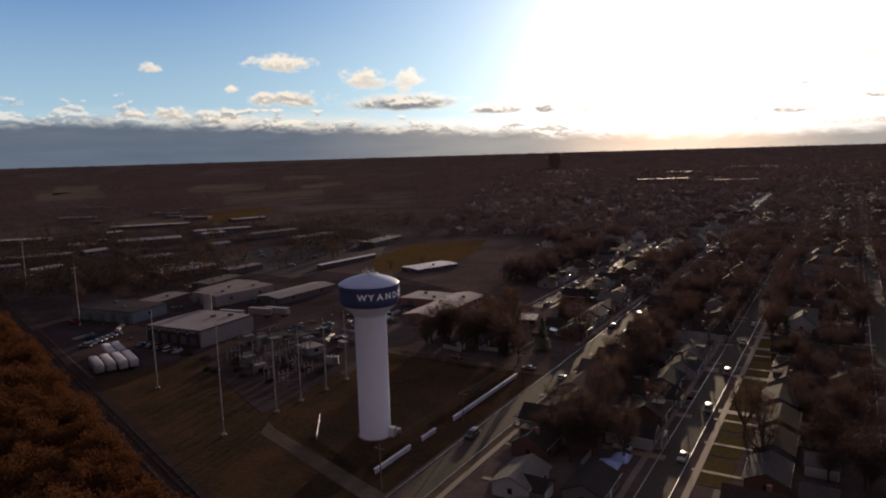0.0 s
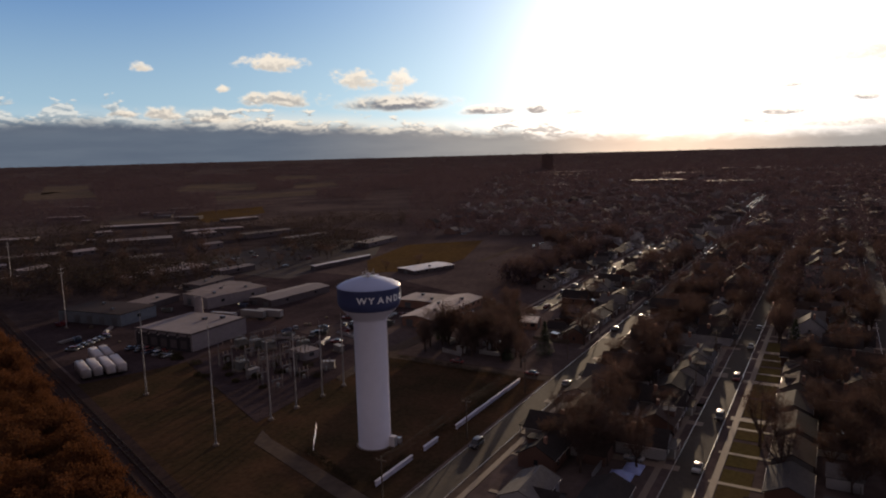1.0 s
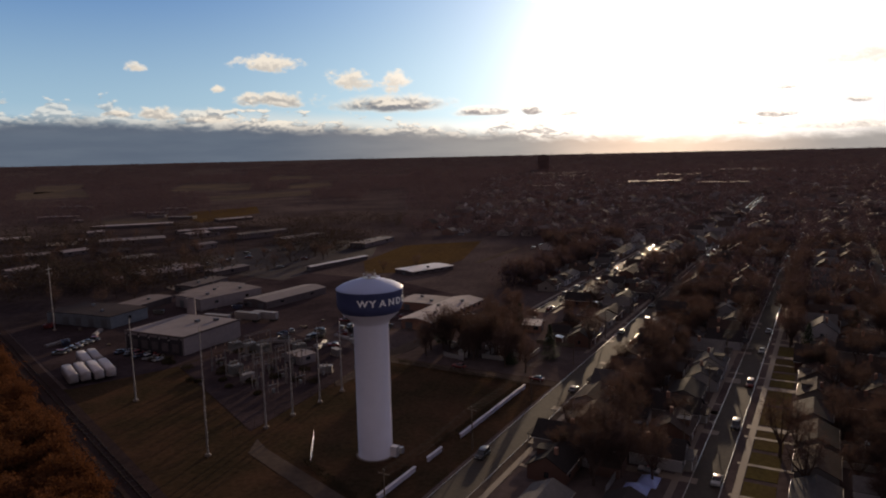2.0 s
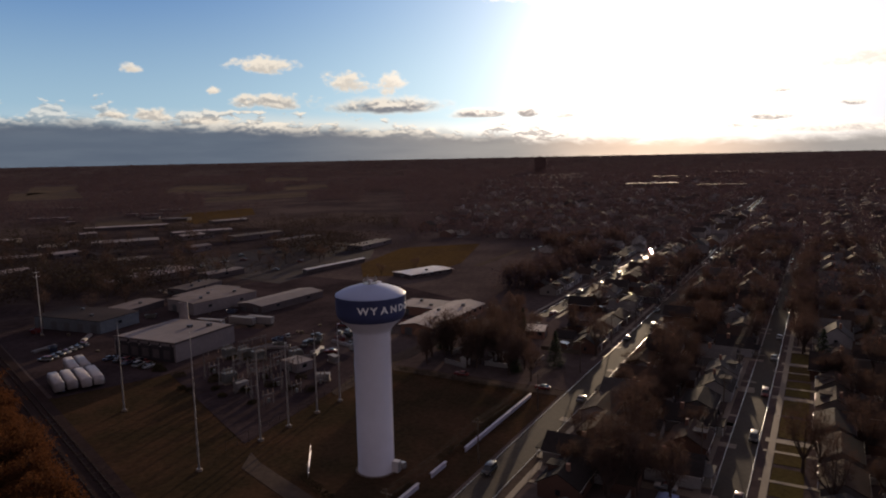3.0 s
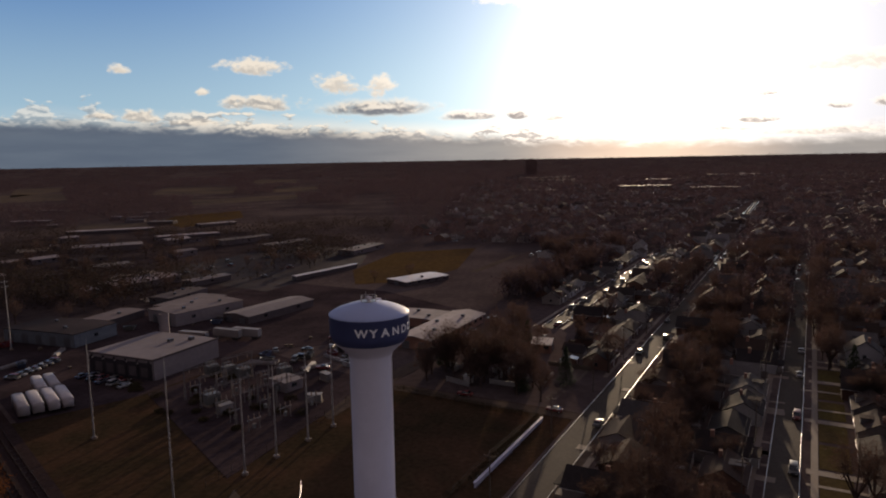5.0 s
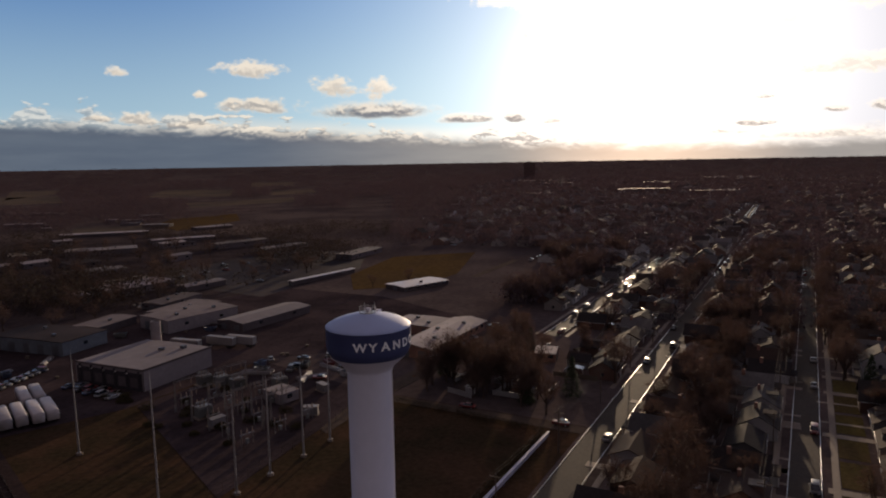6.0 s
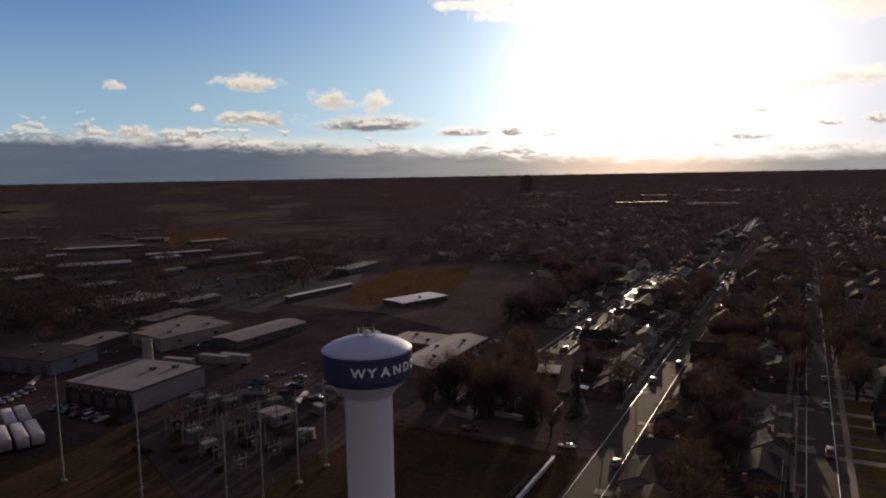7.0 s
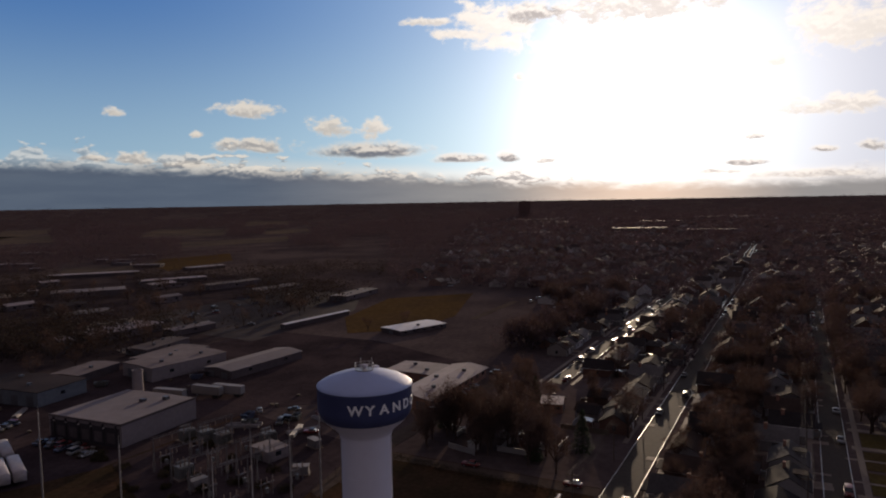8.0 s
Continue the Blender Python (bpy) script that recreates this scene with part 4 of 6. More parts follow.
# small sheds and stores scattered between them
for i in range(36):
    x, y = rnd.uniform(60, 330), rnd.uniform(178, 520)
    if math.degrees(math.atan2(y + 100, x + 134)) > 66 or any(math.hypot(x - fx, y - fy) < 0.6 * fl + 6 for fx, fy, fl, ft in FAR_HALLS) or (165 < x < 330 and 178 < y < 295):
        continue
    L = rnd.uniform(9, 26)
    set_at(build_hall("shed", "small dull grey shed among trees", L, L * rnd.uniform(0.4, 0.7), rnd.uniform(2.6, 4.2), rnd.uniform(0.2, 1.2), rnd.choice(("membrane", "pale_roof", "asphalt")), "block_wall", 1, 2, 0, group="small sheds"), x, y, rnd.choice((-20, -5, 8, 70)))

# the tall block on the horizon
tb = thing("tower_block", "tall dark slab block of flats on the horizon", "building", Matrix.Translation((2240, 820, 0)) @ Matrix.Rotation(radians(25), 4, "Z"))
part("wall", box(-9, -20, -1, 9, 20, 60), "far_block", tb)
part("roof", box(-9.5, -20.5, 60, 9.5, 20.5, 61), "block_wall", tb)
part("lift_house", box(-4, -6, 61, 4, 6, 63.5), "far_block", tb)
pane = mesh_of(box(-0.1, -1.2, -0.8, 0.1, 1.2, 0.8), "window", "glass")
for i in range(12):
    for j in range(8):
        part("window", pane, "glass", tb).location = (-9.05, -17.5 + 5 * j, 6 + 4.6 * i)


def build_trailer():
    t = thing("covered_trailer", "white sheeted trailer with rounded top, parked in a row", "trailer", group="white trailers in the yard")
    bm = bmesh.new()
    n = 10
    prof = [(-1.45, 0.9)] + [(-1.45 * math.copysign(abs(math.cos(math.pi * i / n)) ** 0.55, math.cos(math.pi * i / n)), 2.9 + 0.75 * math.sin(math.pi * i / n) ** 0.6) for i in range(n + 1)] + [(1.45, 0.9)]
    ends = []
    for x, s in ((-6.9, 0.93), (-6.6, 1.0), (6.6, 1.0), (6.9, 0.93)):
        ends.append([bm.verts.new((x, y * s, 0.9 + (z - 0.9) * s)) for y, z in prof])
    m = len(prof)
    for a, b in zip(ends, ends[1:]):
        for i in range(m):
            j = (i + 1) % m
            bm.faces.new((a[i], a[j], b[j], b[i]))
    bm.faces.new(ends[0])
    bm.faces.new(ends[-1][::-1])
    bmesh.ops.recalc_face_normals(bm, faces=bm.faces)
    part("cover", bm, "dull_sheet", t, "white sheet cover", True)
    part("chassis", box(-6.4, -1.1, 0.6, 6.4, 1.1, 0.92), "dark_steel", t, "dark steel chassis")
    for x in (-3.2, -2.1, 3.0):
        for s in (-1, 1):
            part("wheel", rod((x, s * 0.85, 0.45), (x, s * 1.2, 0.45), 0.45, seg=14), "tyre", t, "black tyre")
    return t


tr = build_trailer()
spots = [(1.7, 117.8), (5.0, 116.6), (8.2, 114.6), (11.4, 113.4), (14.0, 129.2), (17.3, 128.2)]
for i, (x, y) in enumerate(spots):
    m = Matrix.Translation((x, y, 0.06)) @ Matrix.Rotation(radians(66), 4, "Z")
    if i == 0:
        tr.matrix_world = m
    else:
        copy_thing(tr, m)


def build_box_trailer():
    t = thing("box_trailer", "long pale grey box trailer parked in the works yard", "trailer", group="box trailers")
    bx = part("body", box(-6, -1.25, 1.1, 6, 1.25, 3.9, bevel=0.06), "grey_sheet", t)
    part("door", box(-6.05, -1.15, 1.2, -5.98, 1.15, 3.8), "steel", bx, "grey rear door")
    part("chassis", box(-5.6, -0.9, 0.75, 5.6, 0.9, 1.1), "dark_steel", t)
    for x in (-4.8, -3.5):
        for s in (-1, 1):
            part("wheel", rod((x, s * 0.8, 0.5), (x, s * 1.2, 0.5), 0.5, seg=14), "tyre", t, "black tyre")
    part("landing_leg", rod((4, 0.7, 0), (4, 0.7, 1.0), 0.1, seg=6), "steel", t)
    part("landing_leg", rod((4, -0.7, 0), (4, -0.7, 1.0), 0.1, seg=6), "steel", t)
    return t


bt = build_box_trailer()
for i, (x, y, a) in enumerate([(88.5, 118, 97), (84.5, 124, 96), (76, 133, 100)]):
    m = Matrix.Translation((x, y, 0.07)) @ Matrix.Rotation(radians(a), 4, "Z")
    if i == 0:
        bt.matrix_world = m
    else:
        copy_thing(bt, m)


# ---- cars ----
def build_car(kind, fine=True):
    L, W = (4.5, 1.8) if kind == "sedan" else (4.8, 1.95)
    c = thing("car", "parked dark saloon car" if kind == "sedan" else "parked boxy family car", "car", group="parked cars")
    bm = box(-L / 2, -W / 2, 0.32, L / 2, W / 2, 0.95, bevel=0.14)
    part("body", bm, "paint", c, "", True)
    hgt = 1.45 if kind == "sedan" else 1.8
    bm = bmesh.new()
    f0, f1, r0, r1 = (1.0, 0.3, -1.6, -1.1) if kind == "sedan" else (1.2, 0.6, -2.2, -2.0)
    lo = [bm.verts.new(p) for p in ((r0, -W / 2 + 0.08, 0.93), (f0, -W / 2 + 0.08, 0.93), (f0, W / 2 - 0.08, 0.93), (r0, W / 2 - 0.08, 0.93))]
    hi = [bm.verts.new(p) for p in ((r1, -W / 2 + 0.25, hgt), (f1, -W / 2 + 0.25, hgt), (f1, W / 2 - 0.25, hgt), (r1, W / 2 - 0.25, hgt))]
    for i in range(4):
        j = (i + 1) % 4
        bm.faces.new((lo[i], lo[j], hi[j], hi[i]))
    bm.faces.new(hi)
    part("glasshouse", bm, "glass", c, "dark glass windows")
    part("roof", box(r1 - 0.02, -W / 2 + 0.22, hgt - 0.02, f1 + 0.02, W / 2 - 0.22, hgt + 0.05, bevel=0.02), "paint", c, "", True)
    for x in (-L / 2 + 0.8, L / 2 - 0.85):
        for s in (-1, 1):
            wl = part("wheel", rod((x, s * (W / 2 - 0.2), 0.33), (x, s * (W / 2 + 0.01), 0.33), 0.33, seg=14), "tyre", c, "black tyre")
            if not fine:
                continue
            part("rim", rod((x, s * (W / 2 + 0.0), 0.33), (x, s * (W / 2 + 0.02), 0.33), 0.19, seg=10), "steel", wl, "bright wheel rim")
    for s in (-1, 1) if fine else ():
        part("headlight", box(L / 2 - 0.06, s * 0.6 - 0.18, 0.62, L / 2 + 0.01, s * 0.6 + 0.18, 0.78), "trim", c)
        part("tail_light", box(-L / 2 - 0.01, s * 0.65 - 0.15, 0.65, -L / 2 + 0.06, s * 0.65 + 0.15, 0.82), "brick", c, "red tail light")
    return c


cars = [build_car("sedan"), build_car("van"), build_car("sedan", False), build_car("van", False)]
used = [False] * 4


def park(x, y, turn):
    i = rnd.randrange(2) + (2 if math.hypot(x + 134, y + 100) > 260 or y > 30 else 0)
    m = Matrix.Translation((x, y, 0.035)) @ Matrix.Rotation(radians(turn), 4, "Z")
    if not used[i]:
        used[i] = True
        cars[i].matrix_world = m
    else:
        copy_thing(cars[i], m)


for x in (19.5, 52, 86, 123, 152):       # along the second street
    park(x, B0 + 1.15, rnd.choice((0, 180)) + rnd.uniform(-1, 1))
for x, y in ((9.5, -22.6), (60, -26.9), (128, -22.3), (151, -26.9), (178, -22.4)):
    park(x, y, 180 if y > -25 else 0)
for i in range(14):                                            # both sides of the far streets
    if i < 6:
        park(156 + i * 26 + rnd.uniform(-3, 3), 18.1 + rnd.choice((-2.1, 2.1)), 0)
    else:
        x = 340 + (i - 6) * 30 + rnd.uniform(-8, 8)
        park(x, -16 + (x - 330) * 13 / 630 + rnd.choice((-2.2, 2.2)), 1)
for i in range(2):                                             # on the side lane
    park(64.3 + 1.2 * i, -14 + 27 * i, 92)
for i in range(9):                                             # visitors of the hall
    park(100 + rnd.uniform(0, 55), 43.0 + rnd.uniform(0, 1), 90 + rnd.uniform(-4, 4))
for i in range(9):                                             # in front of the works
    park(28.5 + 2.2 * (i % 2) + rnd.uniform(-0.5, 0.5), 110 + 2.6 * i, 4 + rnd.uniform(-12, 12))
for i in range(5):                                             # parked along the street beyond the lane
    park(158 + i * 33 + rnd.uniform(-4, 4), 18.1 + (2.2 if i % 2 else -2.2), 0)
for i in range(14):                                            # works vehicles left here and there
    park(rnd.uniform(68, 116), rnd.uniform(64, 96), rnd.choice((15, 60, 100, 190)) + rnd.uniform(-15, 15))


def build_stack(n):
    s = thing("pallet_stack", "stack of weathered timber pallets in the yard", "pallet stack", group="yard stock")
    for i in range(n):
        part("pallet", box(-0.6, -0.5, 0.16 * i, 0.6, 0.5, 0.16 * i + 0.12), "wood", s)
    return s


def build_pipes():
    s = thing("pipe_stack", "bundle of long pale pipes lying in the yard", "pipes", group="yard stock")
    for i in range(4):
        part("pipe", rod((-5, 0.5 * i - 0.75, 0.25), (5, 0.5 * i - 0.75, 0.25), 0.24, seg=10), "grey_sheet", s)
    for i in range(3):
        part("pipe", rod((-5, 0.5 * i - 0.5, 0.68), (5, 0.5 * i - 0.5, 0.68), 0.24, seg=10), "grey_sheet", s)
    return s


def build_skip():
    s = thing("skip", "open steel rubbish skip with sloping ends", "skip", group="yard stock")
    bm = bmesh.new()
    lo = [bm.verts.new(p) for p in ((-1.6, -1.1, 0.1), (1.6, -1.1, 0.1), (1.6, 1.1, 0.1), (-1.6, 1.1, 0.1))]
    hi = [bm.verts.new(p) for p in ((-2.4, -1.2, 1.7), (2.4, -1.2, 1.7), (2.4, 1.2, 1.7), (-2.4, 1.2, 1.7))]
    inn = [bm.verts.new(v.co * 0.94 + Vector((0, 0, 0.10))) for v in hi]
    bot = [bm.verts.new(v.co * 0.92 + Vector((0, 0, 0.1))) for v in lo]
    for i in range(4):
        j = (i + 1) % 4
        bm.faces.new((lo[i], lo[j], hi[j], hi[i]))
        bm.faces.new((hi[i], hi[j], inn[j], inn[i]))
        bm.faces.new((inn[i], inn[j], bot[j], bot[i]))
    bm.faces.new(lo[::-1])
    bm.faces.new(bot)
    part("tub", bm, "paint", s)
    for x in (-1.5, 1.5):
        part("rib", box(x - 0.08, -1.3, 0.2, x + 0.08, 1.3, 1.5), "dark_steel", s)
    return s


STOCK = [build_stack(7), build_stack(4), build_pipes(), build_skip()]
first_stock = {id(s): True for s in STOCK}
for x, y, turn in ((64.0, 88.2, -62), (66.0, 88.8, -62)):
    copy_thing(STOCK[2], Matrix.Translation((x, y, 0.08)) @ Matrix.Rotation(radians(turn), 4, "Z"))
for i in range(46):
    x, y = (rnd.uniform(64, 118), rnd.uniform(60, 98)) if i < 24 else (rnd.uniform(24, 110), rnd.uniform(140, 200))
    ob = STOCK[i % 4] if i < 4 else rnd.choice(STOCK)
    m = Matrix.Translation((x, y, 0.08)) @ Matrix.Rotation(rnd.uniform(0, math.pi), 4, "Z")
    if first_stock.pop(id(ob), None):
        ob.matrix_world = m
    else:
        copy_thing(ob, m)
for i in range(7):                                             # the line by the track side yard
    park(18 + (i % 9) * 2.9 + 6 * (i // 9), 150 + 8.5 * (i // 9) + (i % 9) * 1.0, 110 + rnd.uniform(-4, 4))
for i in range(15):                                            # scattered over the car park
    park(rnd.uniform(190, 320), rnd.uniform(205, 285), rnd.choice((5, 95)) + rnd.uniform(-3, 3))


# ---- houses ----
def build_house(L, W, H, pitch, ridge_x, porch, chimney, dormer):
    """L along x, W along y; the front looks to -y."""
    b = thing("house", "small detached house with shingled gable roof", "house", group="houses along the streets")
    span, run = (W, L) if ridge_x else (L, W)
    rise = span / 2 * math.tan(radians(pitch))
    turn = Matrix() if ridge_x else Matrix.Rotation(radians(90), 4, "Z")

    bm = bmesh.new()
    a, c = run / 2, span / 2
    lo = [bm.verts.new(p) for p in ((-a, -c, -0.2), (a, -c, -0.2), (a, c, -0.2), (-a, c, -0.2))]
    hi = [bm.verts.new(p) for p in ((-a, -c, H), (a, -c, H), (a, c, H), (-a, c, H))]
    ra, rb = bm.verts.new((-a, 0, H + rise)), bm.verts.new((a, 0, H + rise))
    for f in ((lo[0], lo[1], hi[1], hi[0]), (lo[2], lo[3], hi[3], hi[2]), (lo[1], lo[2], hi[2], rb, hi[1]), (lo[3], lo[0], hi[0], ra, hi[3])):
        bm.faces.new(f)
    bm.transform(turn)
    part("wall", bm, "siding", b)

    o, T = 0.45, 0.22
    bm = bmesh.new()
    ring = []
    drop = o * math.tan(radians(pitch))
    for x in (-a - o, a + o):
        pts = [(-c - o, H - drop), (0, H + rise), (c + o, H - drop)]
        ring.append([bm.verts.new((x, y, z + 0.02)) for y, z in pts] + [bm.verts.new((x, y, z + T)) for y, z in pts[::-1]])
    for i in range(6):
        j = (i + 1) % 6
        bm.faces.new((ring[0][i], ring[0][j], ring[1][j], ring[1][i]))
    bm.faces.new(ring[0][::-1])
    bm.faces.new(ring[1])
    bmesh.ops.recalc_face_normals(bm, faces=bm.faces)
    bm.transform(turn)
    roof = part("roof", bm, "shingle", b)
    # gutters on the eaves
    for s in (-1, 1):
        bm = rod((-a - o, s * (c + o), H - drop + 0.08), (a + o, s * (c + o), H - drop + 0.08), 0.065, seg=8)
        bm.transform(turn)
        part("gutter", bm, "trim", roof, "white gutter", True)
    if chimney:
        bm = box(-0.45, -0.35, H, 0.45, 0.35, H + rise + 1.0, bevel=0.03)
        bm.transform(Matrix.Translation((a * 0.4, c * 0.25, 0)))
        bm.transform(turn)
        part("chimney", bm, "brick", roof, "brick chimney")
    if dormer:
        z = H + rise * 0.45
        bm = box(-1.2, -c * 0.85, z - 0.6, 1.2, -c * 0.2, z + 1.0)
        bm.transform(turn)
        dm = part("dormer", bm, "siding", roof)
        bm = box(-1.45, -c * 0.9, z + 1.0, 1.45, -c * 0.1, z + 1.16)
        bm.transform(turn)
        part("dormer_roof", bm, "shingle", dm)
    win = 1 if H < 4 else 2
    for fl in range(win):
        z = 1.0 + 2.7 * fl
        for sx in (-1, 1):
            part("window", box(sx * L * 0.27 - 0.55, -W / 2 - 0.05, z, sx * L * 0.27 + 0.55, -W / 2 + 0.05, z + 1.3), "glass", b, "dark window")
            part("window", box(sx * L * 0.27 - 0.55, W / 2 - 0.05, z, sx * L * 0.27 + 0.55, W / 2 + 0.05, z + 1.3), "glass", b, "dark window")
            part("window", box(sx * L / 2 - 0.05, -0.5, z, sx * L / 2 + 0.05, 0.5, z + 1.2), "glass", b, "dark window")
    part("door", box(-0.5, -W / 2 - 0.06, 0.25, 0.5, -W / 2 + 0.05, 2.35), "trim", b, "pale front door")
    if porch:
        p = part("porch", box(-L * 0.34, -W / 2 - 2.0, -0.1, L * 0.34, -W / 2, 0.35), "concrete", b)
        part("porch_roof", box(-L * 0.37, -W / 2 - 2.2, 2.55, L * 0.37, -W / 2 + 0.0, 2.75, bevel=0.03), "shingle", p)
        for s in (-1, 1):
            part("post", rod((s * L * 0.32, -W / 2 - 1.9, 0.3), (s * L * 0.32, -W / 2 - 1.9, 2.6), 0.09, seg=6), "trim", p, "white porch post")
    return b


def build_garage():
    g = thing("garage", "small detached garage with shingled roof behind a house", "garage", group="back-yard garages")
    bm = bmesh.new()
    lo = [bm.verts.new(p) for p in ((-3, -3.2, -0.2), (3, -3.2, -0.2), (3, 3.2, -0.2), (-3, 3.2, -0.2))]
    hi = [bm.verts.new(p) for p in ((-3, -3.2, 2.5), (3, -3.2, 2.5), (3, 3.2, 2.5), (-3, 3.2, 2.5))]
    ra, rb = bm.verts.new((0, -3.2, 4.1)), bm.verts.new((0, 3.2, 4.1))
    for f in ((lo[0], lo[1], hi[1], ra, hi[0]), (lo[2], lo[3], hi[3], rb, hi[2]), (lo[1], lo[2], hi[2], hi[1]), (lo[3], lo[0], hi[0], hi[3])):
        bm.faces.new(f)
    part("wall", bm, "siding", g)
    bm = bmesh.new()
    ring = []
    for y in (-3.5, 3.5):
        pts = [(-3.3, 2.34), (0, 4.12), (3.3, 2.34)]
        ring.append([bm.verts.new((x, y, z)) for x, z in pts] + [bm.verts.new((x, y, z + 0.18)) for x, z in pts[::-1]])
    for i in range(6):
        j = (i + 1) % 6
        bm.faces.new((ring[0][i], ring[0][j], ring[1][j], ring[1][i]))
    bm.faces.new(ring[0])
    bm.faces.new(ring[1][::-1])
    bmesh.ops.recalc_face_normals(bm, faces=bm.faces)
    part("roof", bm, "shingle", g)
    part("door", box(-2.2, -3.27, 0, 2.2, -3.18, 2.15), "trim", g, "white garage door")
    return g


HOUSES = [
    build_house(8.2, 11.0, 3.0, 33, False, True, True, False),
    build_house(9.0, 9.5, 5.6, 36, True, True, True, False),
    build_house(10.5, 8.5, 3.1, 30, True, False, True, True),
    build_house(7.6, 10.5, 5.5, 38, False, True, False, False),
    build_house(9.5, 10.5, 3.4, 40, False, False, True, True),
    build_house(11.5, 8.0, 2.9, 24, True, False, False, False),
]
GARAGE = build_garage()
fresh = {id(h): True for h in HOUSES + [GARAGE]}


def put(ob, x, y, turn, z=0.0):
    m = Matrix.Translation((x, y, z)) @ Matrix.Rotation(radians(turn), 4, "Z")
    if fresh.pop(id(ob), None):
        ob.matrix_world = m
        return ob
    return copy_thing(ob, m)


def clear_of_town(x, y):
    """Ground where no houses stand: tower lot, works, fields."""
    if y > -20 and x < 98:
        return True
    if y > 24 and x < 192:
        return True
    if 185 < x < 390 and 88 < y < 205:
        return True
    if y > 118 + 0.35 * max(0, 420 - x) and y > 200:
        return False if x > 420 and y < 0.42 * x + 60 else True
    if y > 60 and x < 330:
        return True
    return False


def in_view(x, y, pad=3.0):
    a = math.degrees(math.atan2(y + 100, x + 134))
    return -8 - pad < a < 64 + pad


def sunny(x, y):
    """The three open lanes through which the low sun reaches the near streets."""
    t = math.tan(radians(SUN_AZ))
    if 125 < x < 430 and 1 < y < 40:
        return True
    return (60 < x < 185 and -74 + t * (x - 88) < y < -64 + t * (x - 22)) or (110 < x < 235 and -30 + t * (x - 136) < y < -20 + t * (x - 82))


ROWS_OF_HOUSES = []
for y, w, x0, x1 in STREETS:
    ROWS_OF_HOUSES += [(y + w / 2 + 9.5, 0, x0, x1), (y - w / 2 - (15.5 if y == -69.0 else 9.5), 180, x0, x1)]
spots = []
for y, turn, x0, x1 in ROWS_OF_HOUSES:
    x = max(x0, -24) + 4 if not -95 < y < -80 else -16
    while x < x1:
        x += 15.8 if y < -80 and y > -95 else rnd.uniform(13.0, 16.5)
        spots.append((x, y + rnd.uniform(-1.2, 1.2) * (1 if -95 < y < -80 else 2.2), turn))
near, far_spots = [], []
for x, y, turn in spots:
    if x < 2 and -45 < y < -30:
        x, y = x - 3, y - 6.5
    if clear_of_town(x, y) or (-5 < x < 21 and -66 < y < -48) or not in_view(x, y) or any(abs(x - c) < 9 and a - 6 < y < b + 6 for c, cw, a, b in CROSS):
        continue
    (near if math.hypot(x + 134, y + 100) < 520 else far_spots).append((x, y, turn))
near.sort(key=lambda s: math.hypot(s[0] + 134, s[1] + 100))
far_spots += near[195:]
near = near[:195]
for i, (x, y, turn) in enumerate(near):
    h = HOUSES[rnd.choice((0, 2, 5, 5))] if sunny(x, y) or x < 75 else HOUSES[rnd.randrange(len(HOUSES))]
    put(h, x, y, turn + 0.0)
    s = 1 if turn == 0 else -1
    if i < 120 and rnd.random() < 0.75:
        put(GARAGE, x + rnd.choice((-5.5, 5.5)), y + s * rnd.uniform(9.0, 10.5), turn + rnd.choice((0, 0, 90)))

# front walks and drives along the near streets
walks = [(x, y, turn) for x, y, turn in near if math.hypot(x + 134, y + 100) < 360]
for x, y, turn in walks:
    s = 1 if turn == 0 else -1
    edge = y - s * (15.5 if -95 < y < -80 else 9.5)
    a, b = sorted((edge + s * 0.4, y - s * 4.0))
    if rnd.random() < 0.6:
        solid("front_walk", box(x - 0.6, a, -0.1, x + 0.6, b, 0.09), "concrete", "narrow pale concrete front walk", "path", group="front walks", kind="structure")
    if rnd.random() < (0.35 if -95 < y < -80 else 0.7):
        dx = x + rnd.choice((-6.6, 6.6))
        a, b = sorted((edge + s * 0.4, y + s * 6.0))
        solid("driveway", box(dx - 1.3, a, -0.1, dx + 1.3, b, 0.10), "concrete", "pale concrete driveway beside a house", "driveway", group="driveways", kind="structure")
        if rnd.random() < 0.5:
            park(dx, y - s * rnd.uniform(-2, 3), 90)


# back-yard fences, sheds and cars
def build_garden_fence(length, material, label):
    f = thing("garden_fence", label, "fence", group="garden fences")
    n = max(2, round(length / 4.8))
    for i in range(n + 1):
        x = -length / 2 + length * i / n
        part("post", box(x - 0.06, -0.06, -0.2, x + 0.06, 0.06, 1.65), material, f)
    part("panel", box(-length / 2, -0.03, 0.08, length / 2, 0.03, 1.5), material, f)
    part("cap", box(-length / 2, -0.06, 1.5, length / 2, 0.06, 1.56), material, f)
    return f


def build_shed():
    s = thing("garden_shed", "small garden shed with a lean roof", "shed", group="garden sheds")
    part("wall", box(-1.3, -1.1, -0.1, 1.3, 1.1, 2.0), "siding", s)
    bm = box(-1.5, -1.35, 0, 1.5, 1.35, 0.1)
    bm.transform(Matrix.Translation((0, 0, 2.12)) @ Matrix.Rotation(radians(9), 4, "X"))
    part("roof", bm, "glint_roof", s, "shiny sheet roof")
    part("door", box(-0.45, -1.14, 0, 0.45, -1.08, 1.8), "trim", s)
    return s


